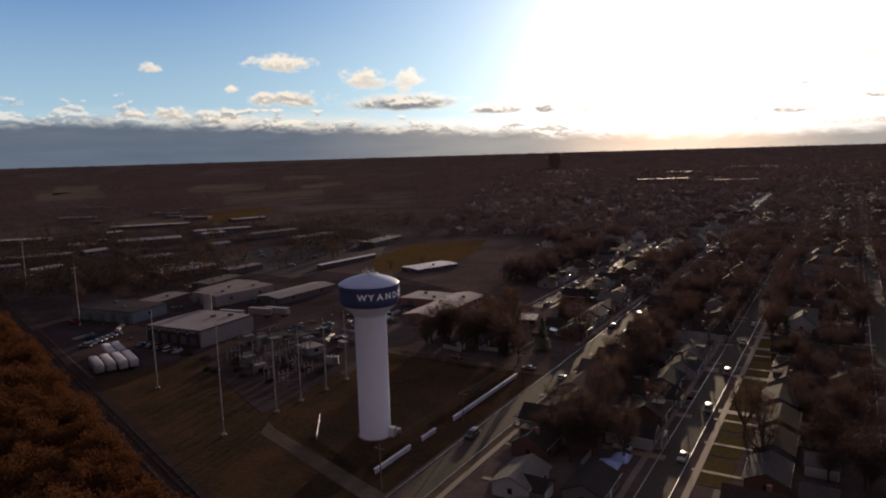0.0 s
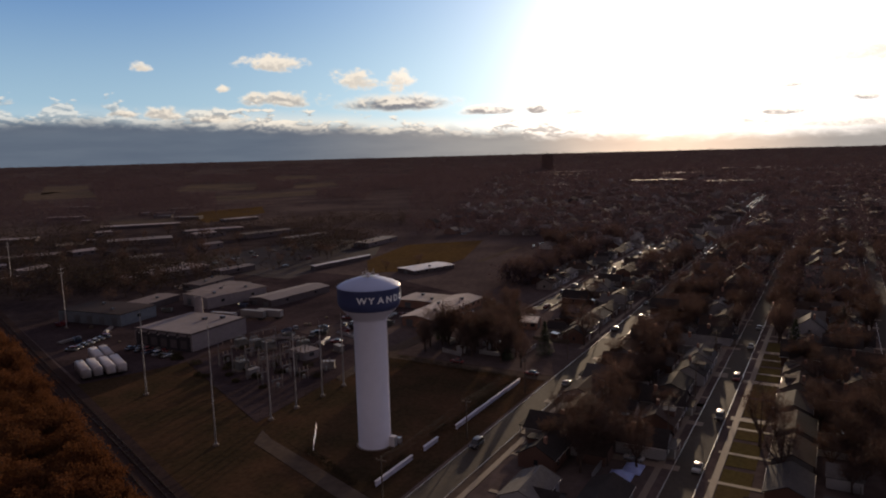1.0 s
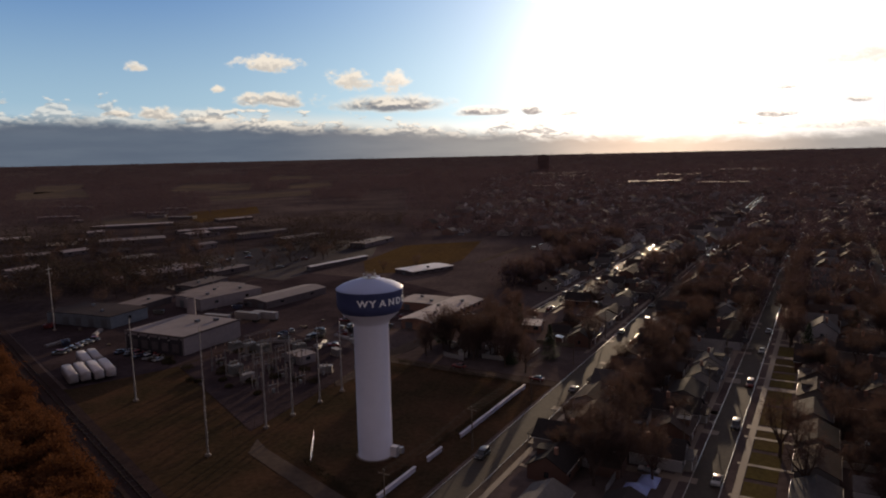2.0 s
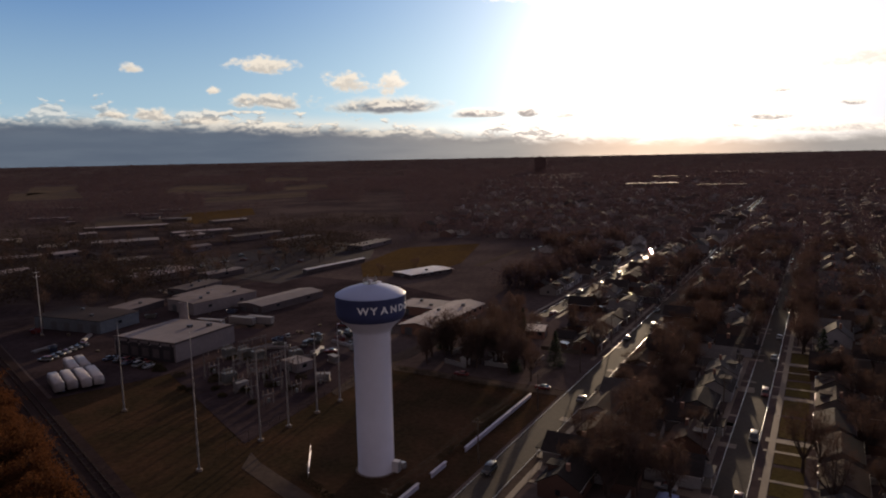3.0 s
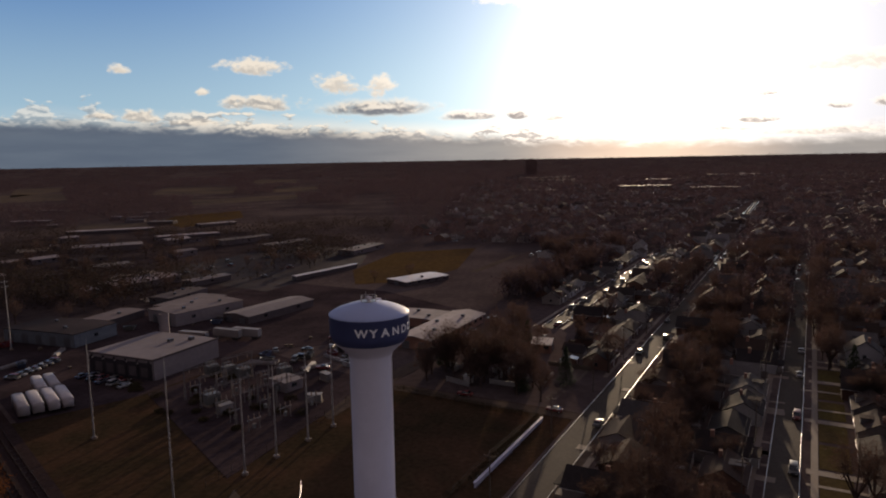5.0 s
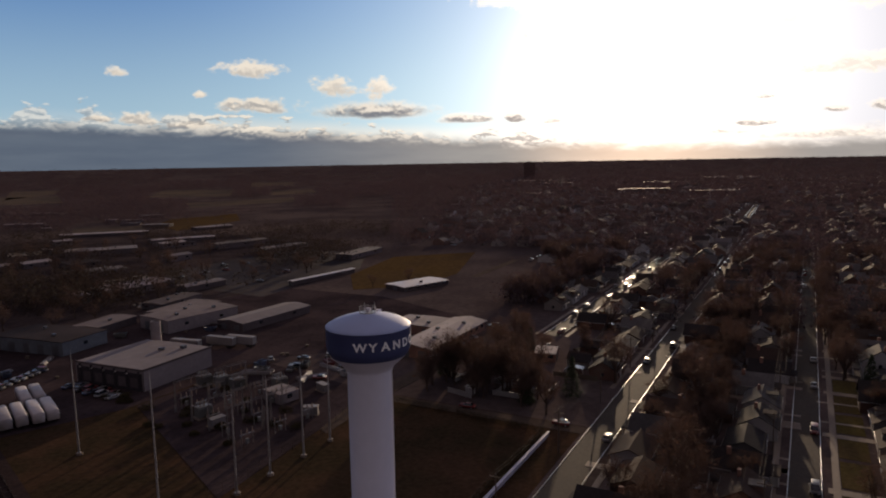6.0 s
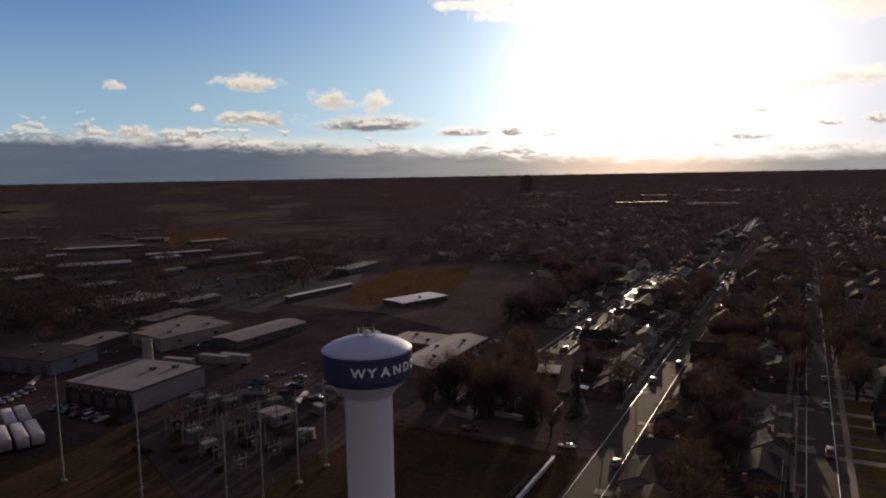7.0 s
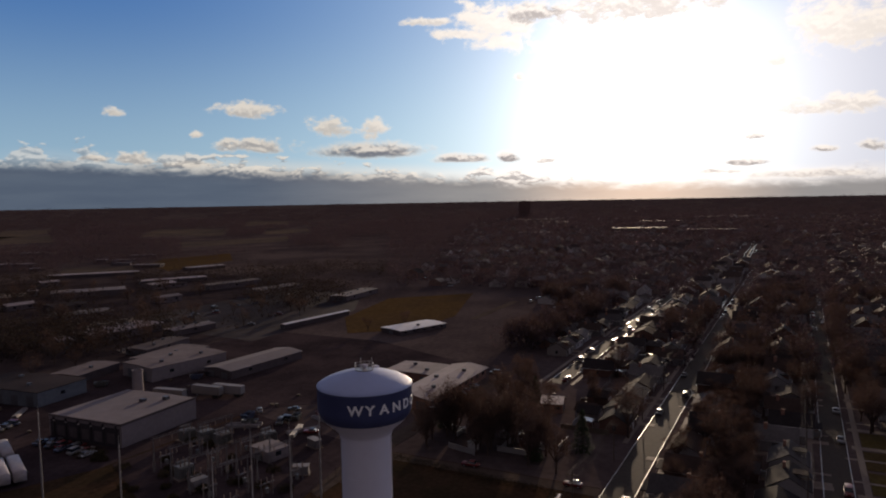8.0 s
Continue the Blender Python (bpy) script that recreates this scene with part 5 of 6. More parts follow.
FENCES = [build_garden_fence(14, "wood", "brown board fence between back yards"), build_garden_fence(12, "concrete", "pale vinyl fence between back yards"), build_garden_fence(9, "steel", "grey metal fence between back yards")]
SHED = build_shed()
for ob in FENCES + [SHED]:
    fresh[id(ob)] = True
for i, (x, y, turn) in enumerate(walks[:78]):
    s = 1 if turn == 0 else -1
    put(rnd.choice(FENCES), x, y + s * 12.3, 0)
    if rnd.random() < 0.6:
        put(rnd.choice(FENCES), x + rnd.choice((-7.3, 7.3)), y + s * 8.0, 90)
    if rnd.random() < 0.5:
        put(SHED, x + rnd.uniform(-4, 4), y + s * 10.6, rnd.choice((0, 90, 180)))


def build_line(x0, y0, x1, y1, hgt):
    """Three sagging wires from pole to pole."""
    line = thing("power_line", "three thin black wires sagging between poles", "power line", Matrix.Translation((x0, y0, 0)), group="power lines")
    n = 8
    for k in (-1.1, 0.4, 1.1):
        rings = []
        bm = bmesh.new()
        for i in range(n + 1):
            u = i / n
            p = Vector(((x1 - x0) * u, (y1 - y0) * u + k, hgt - 3.2 * u * (1 - u)))
            rings.append([bm.verts.new(p + Vector((0, 0.018 * math.cos(a), 0.018 * math.sin(a)))) for a in (0.5, 2.6, 4.7)])
        for lo, hi in zip(rings, rings[1:]):
            for i in range(3):
                bm.faces.new((lo[i], lo[(i + 1) % 3], hi[(i + 1) % 3], hi[i]))
        part("wire", bm, "tyre", line)


for i in range(8):                                 # front lawns on the far side of the second street
    x = 8 + 15.8 * i
    solid("front_lawn", box(x + 0.9, -81.8, -0.2, x + 14.8, -75.7, 0.06), "sunlit_grass", "front lawn in sunlit olive-brown colour beside a walk", "lawn", group="front lawns", kind="structure")


def build_tarp(w, d):
    bm = bmesh.new()
    n = 8
    rows = [[bm.verts.new((w * (i / n - 0.5), d * (j / n - 0.5), 1.1 * (1 - abs(2 * i / n - 1) ** 2) * (1 - abs(2 * j / n - 1) ** 2) + 0.15 * noise.noise((i * 1.7, j * 1.3, 2)) + 0.25)) for i in range(n + 1)] for j in range(n + 1)]
    for j in range(n):
        for i in range(n):
            bm.faces.new((rows[j][i], rows[j][i + 1], rows[j + 1][i + 1], rows[j + 1][i]))
    edge = bmesh.ops.extrude_edge_only(bm, edges=[e for e in bm.edges if e.is_boundary])
    for v in edge["geom"]:
        if isinstance(v, bmesh.types.BMVert):
            v.co.z = 0.0
    return bm


for x, y, w, d in ((2.6, -54.5, 5.5, 4.0), (9.5, -57.0, 4.2, 5.0), (14.0, -58.5, 5.0, 4.0)):
    solid("tarpaulin", build_tarp(w, d), "tarp", "pale blue tarpaulin over a pile in a back yard", "tarpaulin", Matrix.Translation((x, y, 0)), group="blue tarpaulins", smooth=True)


# ---- utility poles ----
def build_pole():
    p = thing("utility_pole", "weathered wooden utility pole with crossarm", "utility pole", group="street utility poles")
    part("shaft", rod((0, 0, -0.2), (0, 0, 10.5), 0.17, 0.11, 8), "wood", p)
    part("crossarm", box(-1.2, -0.06, 9.5, 1.2, 0.06, 9.65), "wood", p)
    for x in (-1.1, -0.4, 0.4, 1.1):
        part("insulator", rod((x, 0, 9.65), (x, 0, 9.85), 0.05, seg=6), "ceramic", p)
    return p


up = build_pole()
fresh[id(up)] = True
for i in range(9):
    put(up, -24 + 36 * i, -18.8, 90)
    if i:
        build_line(-60 + 36 * i, -18.8, -24 + 36 * i, -18.8, 9.85)
for i in range(7):
    put(up, 30 + 36 * i, -62.5, 90)
    if i:
        build_line(-6 + 36 * i, -62.5, 30 + 36 * i, -62.5, 9.85)


# ---- trees ----
def twigs_mesh(seed, hgt, spread, count, kind):
    """Limbs as tapered tubes; the crown as many fine twigs (or leaves) gathered along them."""
    r = random.Random(seed)
    limbs = bmesh.new()
    fork = hgt * r.uniform(0.22, 0.32)
    rod((0, 0, -0.3), (r.uniform(-0.2, 0.2), r.uniform(-0.2, 0.2), fork), 0.026 * hgt, 0.019 * hgt, 7, limbs)
    tips = []
    for i in range(7):
        a = math.tau * (i + r.uniform(-0.3, 0.3)) / 7
        out, up_ = spread * r.uniform(0.45, 0.8), hgt * r.uniform(0.62, 0.97)
        if i == 0:
            out, up_ = spread * 0.1, hgt * 0.98
        p0 = Vector((0, 0, fork * r.uniform(0.75, 1.0)))
        p2 = Vector((out * math.cos(a), out * math.sin(a), up_))
        p1 = p0.lerp(p2, 0.5) + Vector((math.cos(a), math.sin(a), -0.3)) * spread * 0.12
        rod(p0, p1, 0.013 * hgt, 0.008 * hgt, 5, limbs)
        rod(p1, p2, 0.008 * hgt, 0.003 * hgt, 4, limbs)
        tips += [(p1, 0.8), (p1.lerp(p2, 0.5), 1.0), (p2, 0.8)]
        for _ in range(3):
            q = p1.lerp(p2, r.uniform(0, 0.8))
            e = q + Vector((r.uniform(-1, 1), r.uniform(-1, 1), r.uniform(0.0, 0.7))) * spread * 0.42
            rod(q, e, 0.0045 * hgt, 0.002 * hgt, 3, limbs)
            tips += [(q.lerp(e, 0.6), 0.8), (e, 0.9)]
    verts, faces = [], []
    for _ in range(count):
        c, s = r.choice(tips)
        d = Vector((r.gauss(0, 1), r.gauss(0, 1), r.gauss(0.25, 0.8))).normalized()
        start = c + Vector((r.gauss(0, 1), r.gauss(0, 1), r.gauss(0, 0.8))) * spread * 0.17 * s
        side = d.cross(Vector((r.gauss(0, 1), r.gauss(0, 1), r.gauss(0, 1)))).normalized()
        n = len(verts)
        if kind == "bare":
            ln, wd = r.uniform(0.7, 1.8), r.uniform(0.022, 0.048)
            verts += [start - side * wd, start + side * wd, start + d * ln]
        else:
            ln, wd = r.uniform(0.25, 0.5), r.uniform(0.14, 0.26)
            verts += [start - side * wd, start + d * ln * 0.5 + side * wd, start + d * ln]
        faces.append((n, n + 1, n + 2))
    me = bpy.data.meshes.new("crown")
    me.from_pydata(verts, [], faces)
    me.materials.append(M["twig" if kind == "bare" else "leaf"])
    return limbs, me


def build_tree(seed, hgt, spread, count, kind):
    label = "tall bare deciduous tree with fine brown twigs" if kind == "bare" else "small tree holding rust-orange autumn leaves"
    t = thing("tree" if kind == "bare" else "autumn_tree", label, "tree", group="street and garden trees" if kind == "bare" else "orange trees along the railway")
    limbs, crown = twigs_mesh(seed, hgt, spread, count, kind)
    part("trunk", limbs, "bark", t, "grey-brown trunk and limbs")
    part("crown", crown, "twig", t)
    return t


def build_fir(seed, hgt):
    r = random.Random(seed)
    t = thing("fir_tree", "dark green conifer in a garden", "tree", group="garden conifers")
    part("trunk", rod((0, 0, -0.2), (0, 0, hgt * 0.9), 0.2, 0.03, 7), "bark", t)
    verts, faces = [], []
    for _ in range(1100):
        z = hgt * (0.08 + 0.92 * r.random() ** 1.3)
        rad = (1 - z / hgt) * hgt * 0.26 * r.uniform(0.5, 1.1) + 0.1
        a = r.uniform(0, math.tau)
        p = Vector((rad * math.cos(a), rad * math.sin(a), z))
        d = Vector((math.cos(a), math.sin(a), -0.5)).normalized() * 0.6
        s = Vector((-math.sin(a), math.cos(a), r.uniform(-0.3, 0.3))) * 0.22
        n = len(verts)
        verts += [p - s, p + s, p + d]
        faces.append((n, n + 1, n + 2))
    me = bpy.data.meshes.new("crown")
    me.from_pydata(verts, [], faces)
    me.materials.append(M["evergreen"])
    part("crown", me, "evergreen", t)
    return t


TREES = [build_tree(11 + i, h, s, n, "bare") for i, (h, s, n) in enumerate([(11, 4.3, 1500), (13, 5.0, 1800), (9, 3.5, 1100), (15, 5.4, 2100), (7.5, 3.0, 900), (12, 4.0, 1500)])]
ORANGE = [build_tree(41 + i, h, s, n, "leaf") for i, (h, s, n) in enumerate([(10.5, 4.4, 4600), (12, 5.0, 5200), (8.5, 4.0, 4000)])]
FIRS = [build_fir(61, 9), build_fir(62, 12)]
for t in TREES + ORANGE + FIRS:
    fresh[id(t)] = True


def plant(ob, x, y):
    s = rnd.uniform(0.85, 1.15)
    m = Matrix.Translation((x, y, 0)) @ Matrix.Rotation(rnd.uniform(0, math.tau), 4, "Z")
    if fresh.pop(id(ob), None):
        ob.matrix_world = m
    else:
        copy_thing(ob, m @ Matrix.Scale(s, 4)).scale = (s, s, s)


houses_xy = [(x, y) for x, y, _ in near]


def by_avenue(x, y):
    """Open ground along the avenue and the street beyond the lane."""
    return (325 < x < 960 and -12 < y - (-16 + (x - 330) * 13 / 630) < 17) or (135 < x < 335 and -13 < y - 18.1 < 9)


def on_road(x, y):
    return any(abs(y - sy) < w / 2 + 1.2 and x0 < x < x1 for sy, w, x0, x1 in STREETS) or any(abs(x - c) < cw / 2 + 1.2 and a < y < b for c, cw, a, b in CROSS)


# orange belt along the track
for row, (n, gap, first, num) in enumerate(((16.0, 5.2, -58, 52), (20.5, 5.6, -56, 44), (25.0, 6.5, -50, 34), (31, 7.0, -50, 24), (37.5, 7.0, -48, 22), (44, 7.5, -50, 18))):
    for i in range(num):
        p = along(first + i * gap + rnd.uniform(-1.6, 1.6), n + rnd.uniform(-1.5, 1.5))
        plant(rnd.choice(ORANGE), p.x, p.y)

wanted = []
tries = 0
while len(wanted) < 600 and tries < 30000:
    tries += 1
    d = 150 + 400 * rnd.random() ** 0.8
    a = radians(rnd.uniform(-9, 60))
    x, y = -134 + d * math.cos(a), -100 + d * math.sin(a)
    if clear_of_town(x, y) or on_road(x, y) or by_avenue(x, y) or (132 < x < 225 and -20 < y < 4 and rnd.random() < 0.85):
        continue
    if any(abs(x - hx) < 5.8 and abs(y - hy) < 6.8 for hx, hy in houses_xy) or sunny(x, y) and rnd.random() < 0.97:
        continue
    if 96 < x < 127 and -16 < y < 14:                  # open garden round the bright roof
        continue
    # few trees on the sunny front lawns and verges of the near streets
    if -84 < y < -64 and x < 120 and rnd.random() < 0.9:
        continue
    if -42 < y < -19 and x < 118 or -31 < y < -19 and x < 135:
        continue
    wanted.append((x, y))
for x, y in ((84, 8), (92, 14), (106, 20), (126, 12), (98, 26), (80, -2), (74, 12), (134, 26), (88, 30), (120, 28), (210, 140), (228, 128), (70, -8), (140, 2), (150, 30), (86, -10)):
    wanted.append((x, y))
small = []
for i in range(400):                               # low trees in the back yards between the two near streets
    x, y = rnd.uniform(14, 240), rnd.uniform(-51, -33)
    if len(small) < 75 and not any(abs(x - hx) < 5.2 and abs(y - hy) < 6.2 for hx, hy in houses_xy) and all(math.hypot(x - a, y - b) > 3.6 for a, b in small):
        small.append((x, y))
for i in range(70):                                # scrub and trees between the sheds
    x, y = rnd.uniform(40, 300), rnd.uniform(185, 470)
    if in_view(x, y):
        wanted.append((x, y))
for i in range(30):                                # brush and trees on the rough ground behind the lane
    wanted.append((rnd.uniform(68, 93), rnd.uniform(-3, 33)))
for i in range(9):
    put(FENCES[2], rnd.uniform(70, 96), rnd.uniform(-10, 30), rnd.choice((0, 90, 75)))
    if i % 2:
        put(SHED, rnd.uniform(72, 108), rnd.uniform(-8, 28), rnd.choice((0, 90)))
for x, y in small:
    plant(TREES[2] if rnd.random() < 0.5 and y > -43 else TREES[4], x, y)
wanted.sort(key=lambda p: math.hypot(p[0] + 134, p[1] + 100))
rest = []
for i, (x, y) in enumerate(wanted):
    if i < 200:
        plant(rnd.choice(TREES) if i < 60 or rnd.random() < 0.96 else rnd.choice(FIRS), x, y)
    else:
        rest.append((x, y))


def join_trees(places):
    """The trees farther off, as one joined mesh of limbs and one of twigs."""
    stock = [{c.name.split(".")[0]: c.data for c in t.children} for t in TREES[:4] + [TREES[5]] + [ORANGE[0]]]
    cached = []
    for s in stock:
        entry = {}
        for key, me in s.items():
            co = np.empty(len(me.vertices) * 3)
            me.vertices.foreach_get("co", co)
            entry[key] = (co.reshape(-1, 3), [tuple(p.vertices) for p in me.polygons])
        cached.append(entry)
    data = {key: [[], [], 0] for key in ("trunk", "crown")}
    for x, y in places:
        pick = cached[rnd.randrange(len(cached) - 1)]
        a, s = rnd.uniform(0, math.tau), rnd.uniform(0.8, 1.1)
        m = np.array([[math.cos(a), -math.sin(a), 0], [math.sin(a), math.cos(a), 0], [0, 0, 1]]) * s
        for key in data:
            co, faces = pick[key]
            if key == "crown":
                faces = faces[::2]
            n = data[key][2]
            data[key][0].append(co @ m.T + np.array([x, y, 0]))
            data[key][1] += [tuple(i + n for i in f) for f in faces]
            data[key][2] += len(co)
    woods = joined("garden_trees", np.concatenate(data["trunk"][0]).tolist(), data["trunk"][1], "bark", "bare brown garden trees among the houses", "trees")
    me = bpy.data.meshes.new("crown")
    me.from_pydata(np.concatenate(data["crown"][0]).tolist(), [], data["crown"][1])
    me.materials.append(M["twig"])
    part("crown", me, "twig", woods)


join_trees(rest)


# ---- far houses and woods ----
def far_houses():
    gen = np.random.default_rng(5)
    places = [(x, y) for x, y, _ in far_spots]
    wv, wf, rv, rf, pv, pf = [], [], [], [], [], []
    for _ in range(2300):
        d = 480 + 2000 * gen.random() ** 0.9
        a = math.radians(gen.uniform(-9, 42 if d < 900 else 66))
        x, y = -134 + d * math.cos(a), -100 + d * math.sin(a)
        y = -24.65 + 22 * round((y + 24.65) / 22) + gen.uniform(-3, 3)
        if not clear_of_town(x, y) and not on_road(x, y) and not by_avenue(x, y):
            places.append((x, y))
    for x, y in places:
        L, W, H = gen.uniform(7.5, 11), gen.uniform(8, 12), gen.choice([3.0, 3.2, 5.4])
        rise = gen.uniform(2.2, 3.6)
        n = len(wv)
        wv += [(x - L / 2, y - W / 2, -0.3), (x + L / 2, y - W / 2, -0.3), (x + L / 2, y + W / 2, -0.3), (x - L / 2, y + W / 2, -0.3),
               (x - L / 2, y - W / 2, H), (x + L / 2, y - W / 2, H), (x + L / 2, y + W / 2, H), (x - L / 2, y + W / 2, H)]
        m = len(rv)
        if gen.random() < 0.5:
            wv += [(x - L / 2, y, H + rise - 0.05), (x + L / 2, y, H + rise - 0.05)]
            wf += [(n, n + 1, n + 5, n + 4), (n + 1, n + 2, n + 6, n + 9, n + 5), (n + 2, n + 3, n + 7, n + 6), (n + 3, n, n + 4, n + 8, n + 7)]
            rv += [(x - L / 2 - 0.4, y - W / 2 - 0.4, H - 0.2), (x + L / 2 + 0.4, y - W / 2 - 0.4, H - 0.2), (x + L / 2 + 0.4, y, H + rise), (x - L / 2 - 0.4, y, H + rise), (x + L / 2 + 0.4, y + W / 2 + 0.4, H - 0.2), (x - L / 2 - 0.4, y + W / 2 + 0.4, H - 0.2)]
        else:
            wv += [(x, y - W / 2, H + rise - 0.05), (x, y + W / 2, H + rise - 0.05)]
            wf += [(n, n + 1, n + 5, n + 8, n + 4), (n + 1, n + 2, n + 6, n + 5), (n + 2, n + 3, n + 7, n + 9, n + 6), (n + 3, n, n + 4, n + 7)]
            rv += [(x - L / 2 - 0.4, y + W / 2 + 0.4, H - 0.2), (x - L / 2 - 0.4, y - W / 2 - 0.4, H - 0.2), (x, y - W / 2 - 0.4, H + rise), (x, y + W / 2 + 0.4, H + rise), (x + L / 2 + 0.4, y - W / 2 - 0.4, H - 0.2), (x + L / 2 + 0.4, y + W / 2 + 0.4, H - 0.2)]
        rf += [(m, m + 1, m + 2, m + 3), (m + 3, m + 2, m + 4, m + 5)]
        # small glossy sheds added only to give the far town glints
        if gen.random() < 0.4:
            px, py, s = x + gen.choice([-1, 1]) * (L / 2 + 1.6), y + gen.uniform(-3, 3), gen.uniform(1.2, 1.8)
            n = len(pv)
            tilt = gen.uniform(-0.12, 0.12)
            pv += [(px - s, py - s, 2.5 - tilt), (px + s, py - s, 2.5 + tilt), (px + s, py + s, 2.5 + tilt), (px - s, py + s, 2.5 - tilt), (px - s, py - s, -0.2), (px + s, py - s, -0.2), (px + s, py + s, -0.2), (px - s, py + s, -0.2)]
            pf += [(n, n + 1, n + 2, n + 3), (n + 4, n + 5, n + 1, n), (n + 5, n + 6, n + 2, n + 1), (n + 6, n + 7, n + 3, n + 2), (n + 7, n + 4, n, n + 3)]
    walls = joined("far_houses", wv, wf, "far_wall", "rows of small houses far across the plain", "houses")
    me = bpy.data.meshes.new("roofs")
    me.from_pydata(rv, [], rf)
    me.materials.append(M["far_roof"])
    part("roofs", me, "far_roof", walls)
    me = bpy.data.meshes.new("sheds")
    me.from_pydata(pv, [], pf)
    me.materials.append(M["glint_roof"])
    part("sheds", me, "glint_roof", walls, "small shiny metal sheds added for glints")


def far_woods():
    gen = np.random.default_rng(9)
    spots = []
    for _ in range(90000):
        d = 320 * (4750 / 320) ** gen.random()
        a = math.radians(gen.uniform(-11, 69))
        x, y = -134 + d * math.cos(a), -100 + d * math.sin(a)
        if (185 < x < 390 and 92 < y < 205) or (380 < x < 690 and 455 < y < 612 and gen.random() < 0.93) or (1125 < x < 1185 and 150 < y < 350):
            continue
        if by_avenue(x, y) or d < 520 and (sunny(x, y) or on_road(x, y) or any(abs(x - hx) < 6 and abs(y - hy) < 7 for hx, hy in houses_xy)):
            continue
        if clear_of_town(x, y) and d < 900 and not (y > 205 and noise.noise((x * 0.012, y * 0.012, 8.0)) > -0.03 + gen.normal(0, 0.13)):
            continue
        open_land = y > 0.62 * x
        if open_land and in_meadow(x, y):
            continue
        if d > 400 and noise.noise((x * 0.005, y * 0.005, 3.0)) < (-0.28 if open_land else -0.33) and gen.random() < (0.8 if open_land else 0.5):
            continue
        if open_land and d > 800 and noise.noise((x * 0.0017, y * 0.0017, 6.0)) < -0.22 and gen.random() < 0.92:
            continue
        spots.append((x, y, d))
        if len(spots) >= 32000:
            break
    s = np.array(spots)
    x, y, d = s.T
    k = 1.0 + np.maximum(0, d - 800) / 900
    hgt = gen.uniform(8, 15.5, len(s)) * (1 + 0.12 * (k - 1))
    rad = gen.uniform(3.0, 5.5, len(s)) * k
    lift = 56.0 * np.maximum(0.0, (np.hypot(x, y) - 2600) / 2200) ** 1.6
    m = 26
    ang, rr = gen.uniform(0, math.tau, (len(s), m)), np.sqrt(gen.uniform(0, 1, (len(s), m)))
    zz = hgt[:, None] * (0.12 + 0.86 * gen.uniform(0, 1, (len(s), m)) * (1 - 0.5 * rr**2))
    p = np.stack([x[:, None] + rad[:, None] * rr * np.cos(ang), y[:, None] + rad[:, None] * rr * np.sin(ang), lift[:, None] + zz], -1)
    u, v = gen.normal(0, 1, (2, len(s), m, 3))
    u[..., 2] = np.abs(u[..., 2]) * 0.7 + 0.2
    u /= np.linalg.norm(u, axis=-1, keepdims=True)
    v /= np.linalg.norm(v, axis=-1, keepdims=True)
    size = (0.72 * k)[:, None, None] * gen.uniform(0.6, 1.5, (len(s), m, 1))
    flat = np.array([1, 1, 1.0]) / np.maximum(1.0, k * 0.5)[:, None, None] ** np.array([0, 0, 1.0])
    u, v = u * size * 1.35 * flat, v * size * 0.55 * flat
    tris = np.stack([p - v, p + v, p + u], 2)
    works = (y > 0.62 * x) & (d < 850)
    for name, pick, material, label in (("far_woods", ~works, "woods", "brown bare woods and garden trees reaching the horizon"), ("works_scrub", works, "scrub", "dark bare scrub and trees between works sheds")):
        verts = tris[pick].reshape(-1, 3)
        me = bpy.data.meshes.new(name)
        n = len(verts)
        me.vertices.add(n)
        me.vertices.foreach_set("co", verts.ravel())
        me.loops.add(n)
        me.loops.foreach_set("vertex_index", np.arange(n, dtype=np.int32))
        me.polygons.add(n // 3)
        me.polygons.foreach_set("loop_start", np.arange(0, n, 3, dtype=np.int32))
        me.update(calc_edges=True)
        me.materials.append(M[material])
        tagged(new(name, me), label, "woods", kind="stuff")


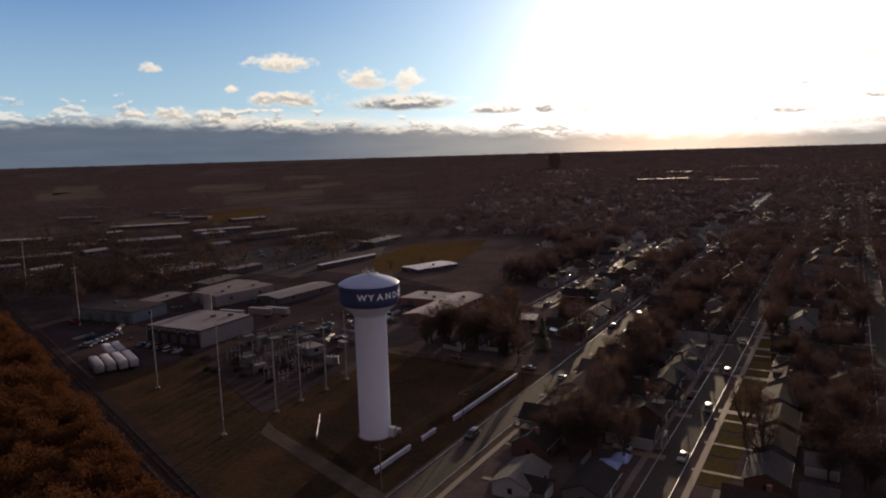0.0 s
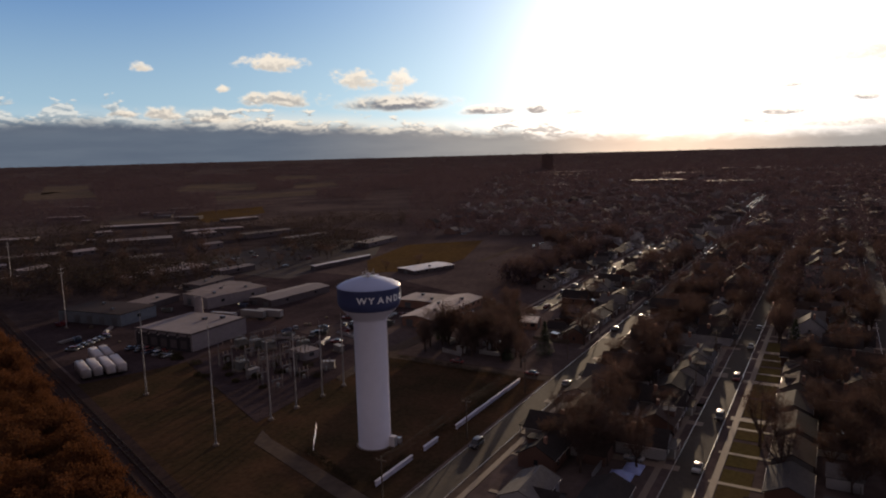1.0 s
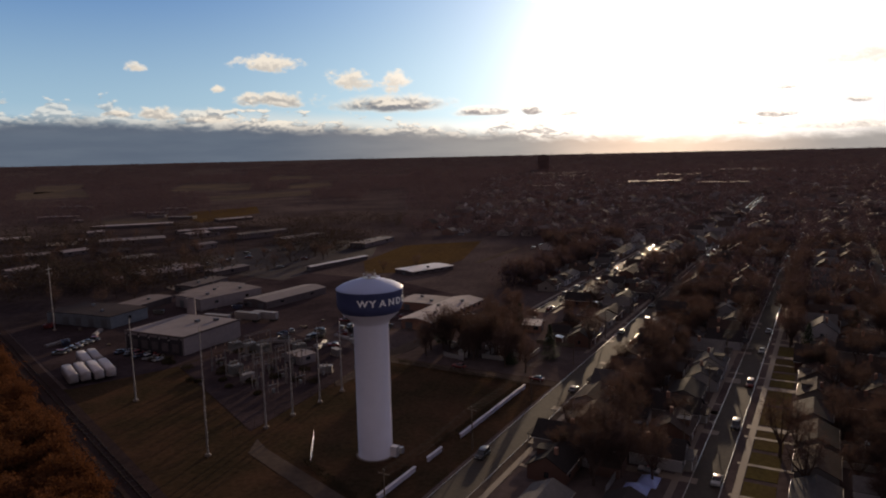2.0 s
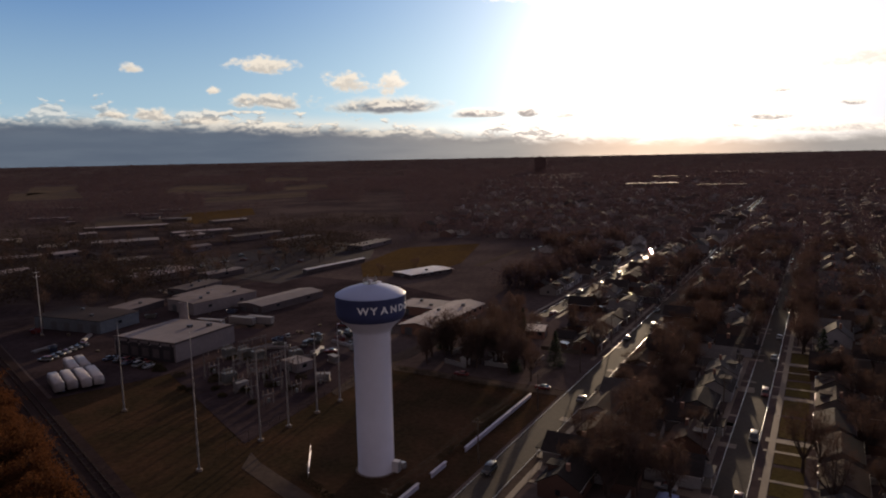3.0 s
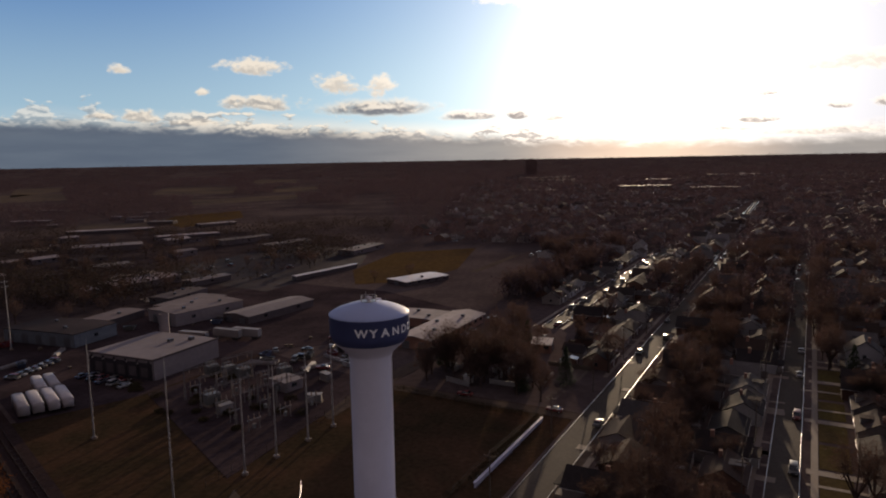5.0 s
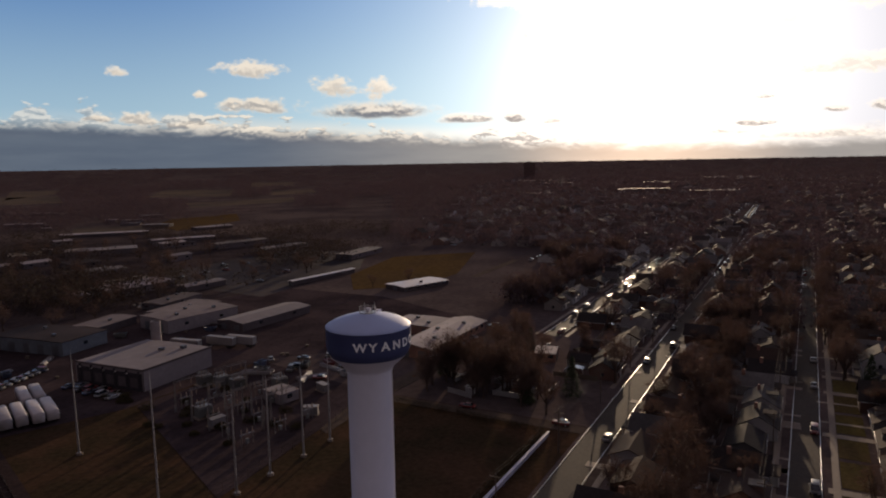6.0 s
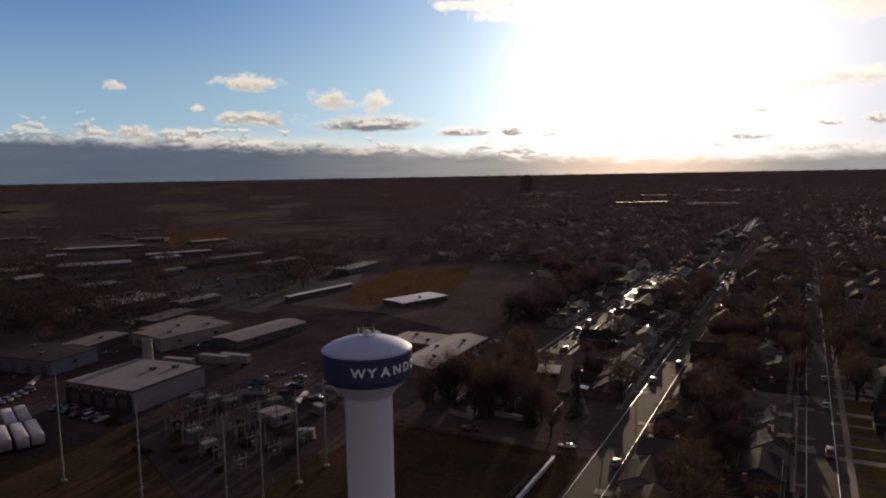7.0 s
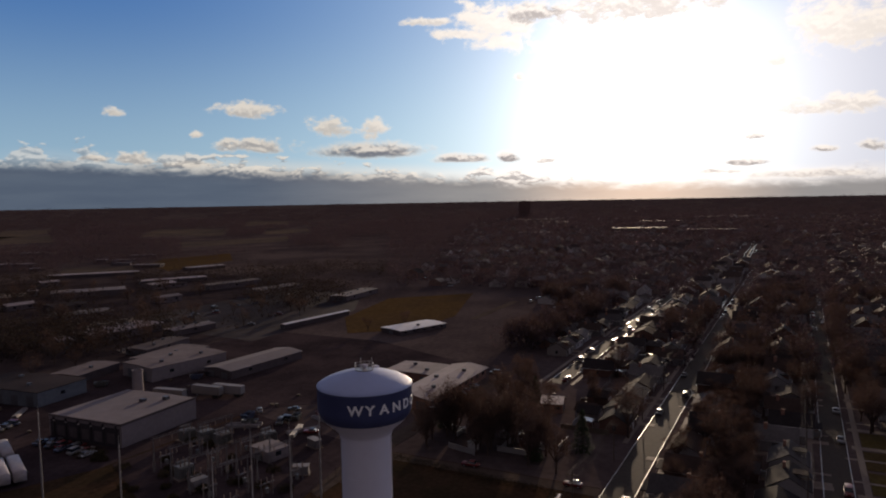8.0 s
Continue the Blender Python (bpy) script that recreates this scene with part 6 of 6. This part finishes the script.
def far_cars():
    """Parked cars too far off to tell apart: bodies in one mesh, glass cabins in another."""
    gen = random.Random(31)
    places = []
    for x in range(345, 950, 9):
        for s in (-2.3, 2.3):
            if gen.random() < 0.75:
                places.append((x + gen.uniform(-2, 2), -16 + (x - 330) * 13 / 630 + s, 0))
    for y, w, x0, x1 in STREETS:
        for x in range(max(x0, 300), x1, 12):
            if gen.random() < 0.6:
                places.append((x + gen.uniform(-3, 3), y + gen.choice((-1, 1)) * (w / 2 - 1.2), 0))
    for _ in range(900):
        d = 420 + 1100 * gen.random()
        a = math.radians(gen.uniform(-9, 34))
        x, y = -134 + d * math.cos(a), -100 + d * math.sin(a)
        if not clear_of_town(x, y):
            places.append((x, -24.65 + 22 * round((y + 24.65) / 22) + 11, gen.choice((0, 1))))
    for i in range(96):                            # a works car park towards the sun
        places.append((1140 + 7 * (i % 4), 160 + 7.6 * (i // 4) + gen.uniform(-1, 1), 0))
    bv, bf, gv, gf = [], [], [], []
    for x, y, turn in places:
        def corner(u, v, z):
            return (x + v, y + u, z) if turn else (x + u, y + v, z)
        for verts, faces, lo, hi, z0, z1 in ((bv, bf, (-2.3, 2.3, 0.9), (-2.25, 2.2, 0.86), 0.25, 0.95), (gv, gf, (-1.7, 1.0, 0.82), (-1.2, 0.4, 0.65), 0.95, 1.48)):
            n = len(verts)
            for (u0, u1, v), z in ((lo, z0), (hi, z1)):
                verts += [corner(u0, -v, z), corner(u1, -v, z), corner(u1, v, z), corner(u0, v, z)]
            faces += [(n, n + 1, n + 5, n + 4), (n + 1, n + 2, n + 6, n + 5), (n + 2, n + 3, n + 7, n + 6), (n + 3, n, n + 4, n + 7), (n + 4, n + 5, n + 6, n + 7)]
    cars_far = joined("far_cars", bv, bf, "far_paint", "cars of many colours parked far across the town", "cars")
    me = bpy.data.meshes.new("cabins")
    me.from_pydata(gv, [], gf)
    me.materials.append(M["glass"])
    part("cabins", me, "glass", cars_far, "dark car windows")


far_houses()
far_woods()
far_cars()
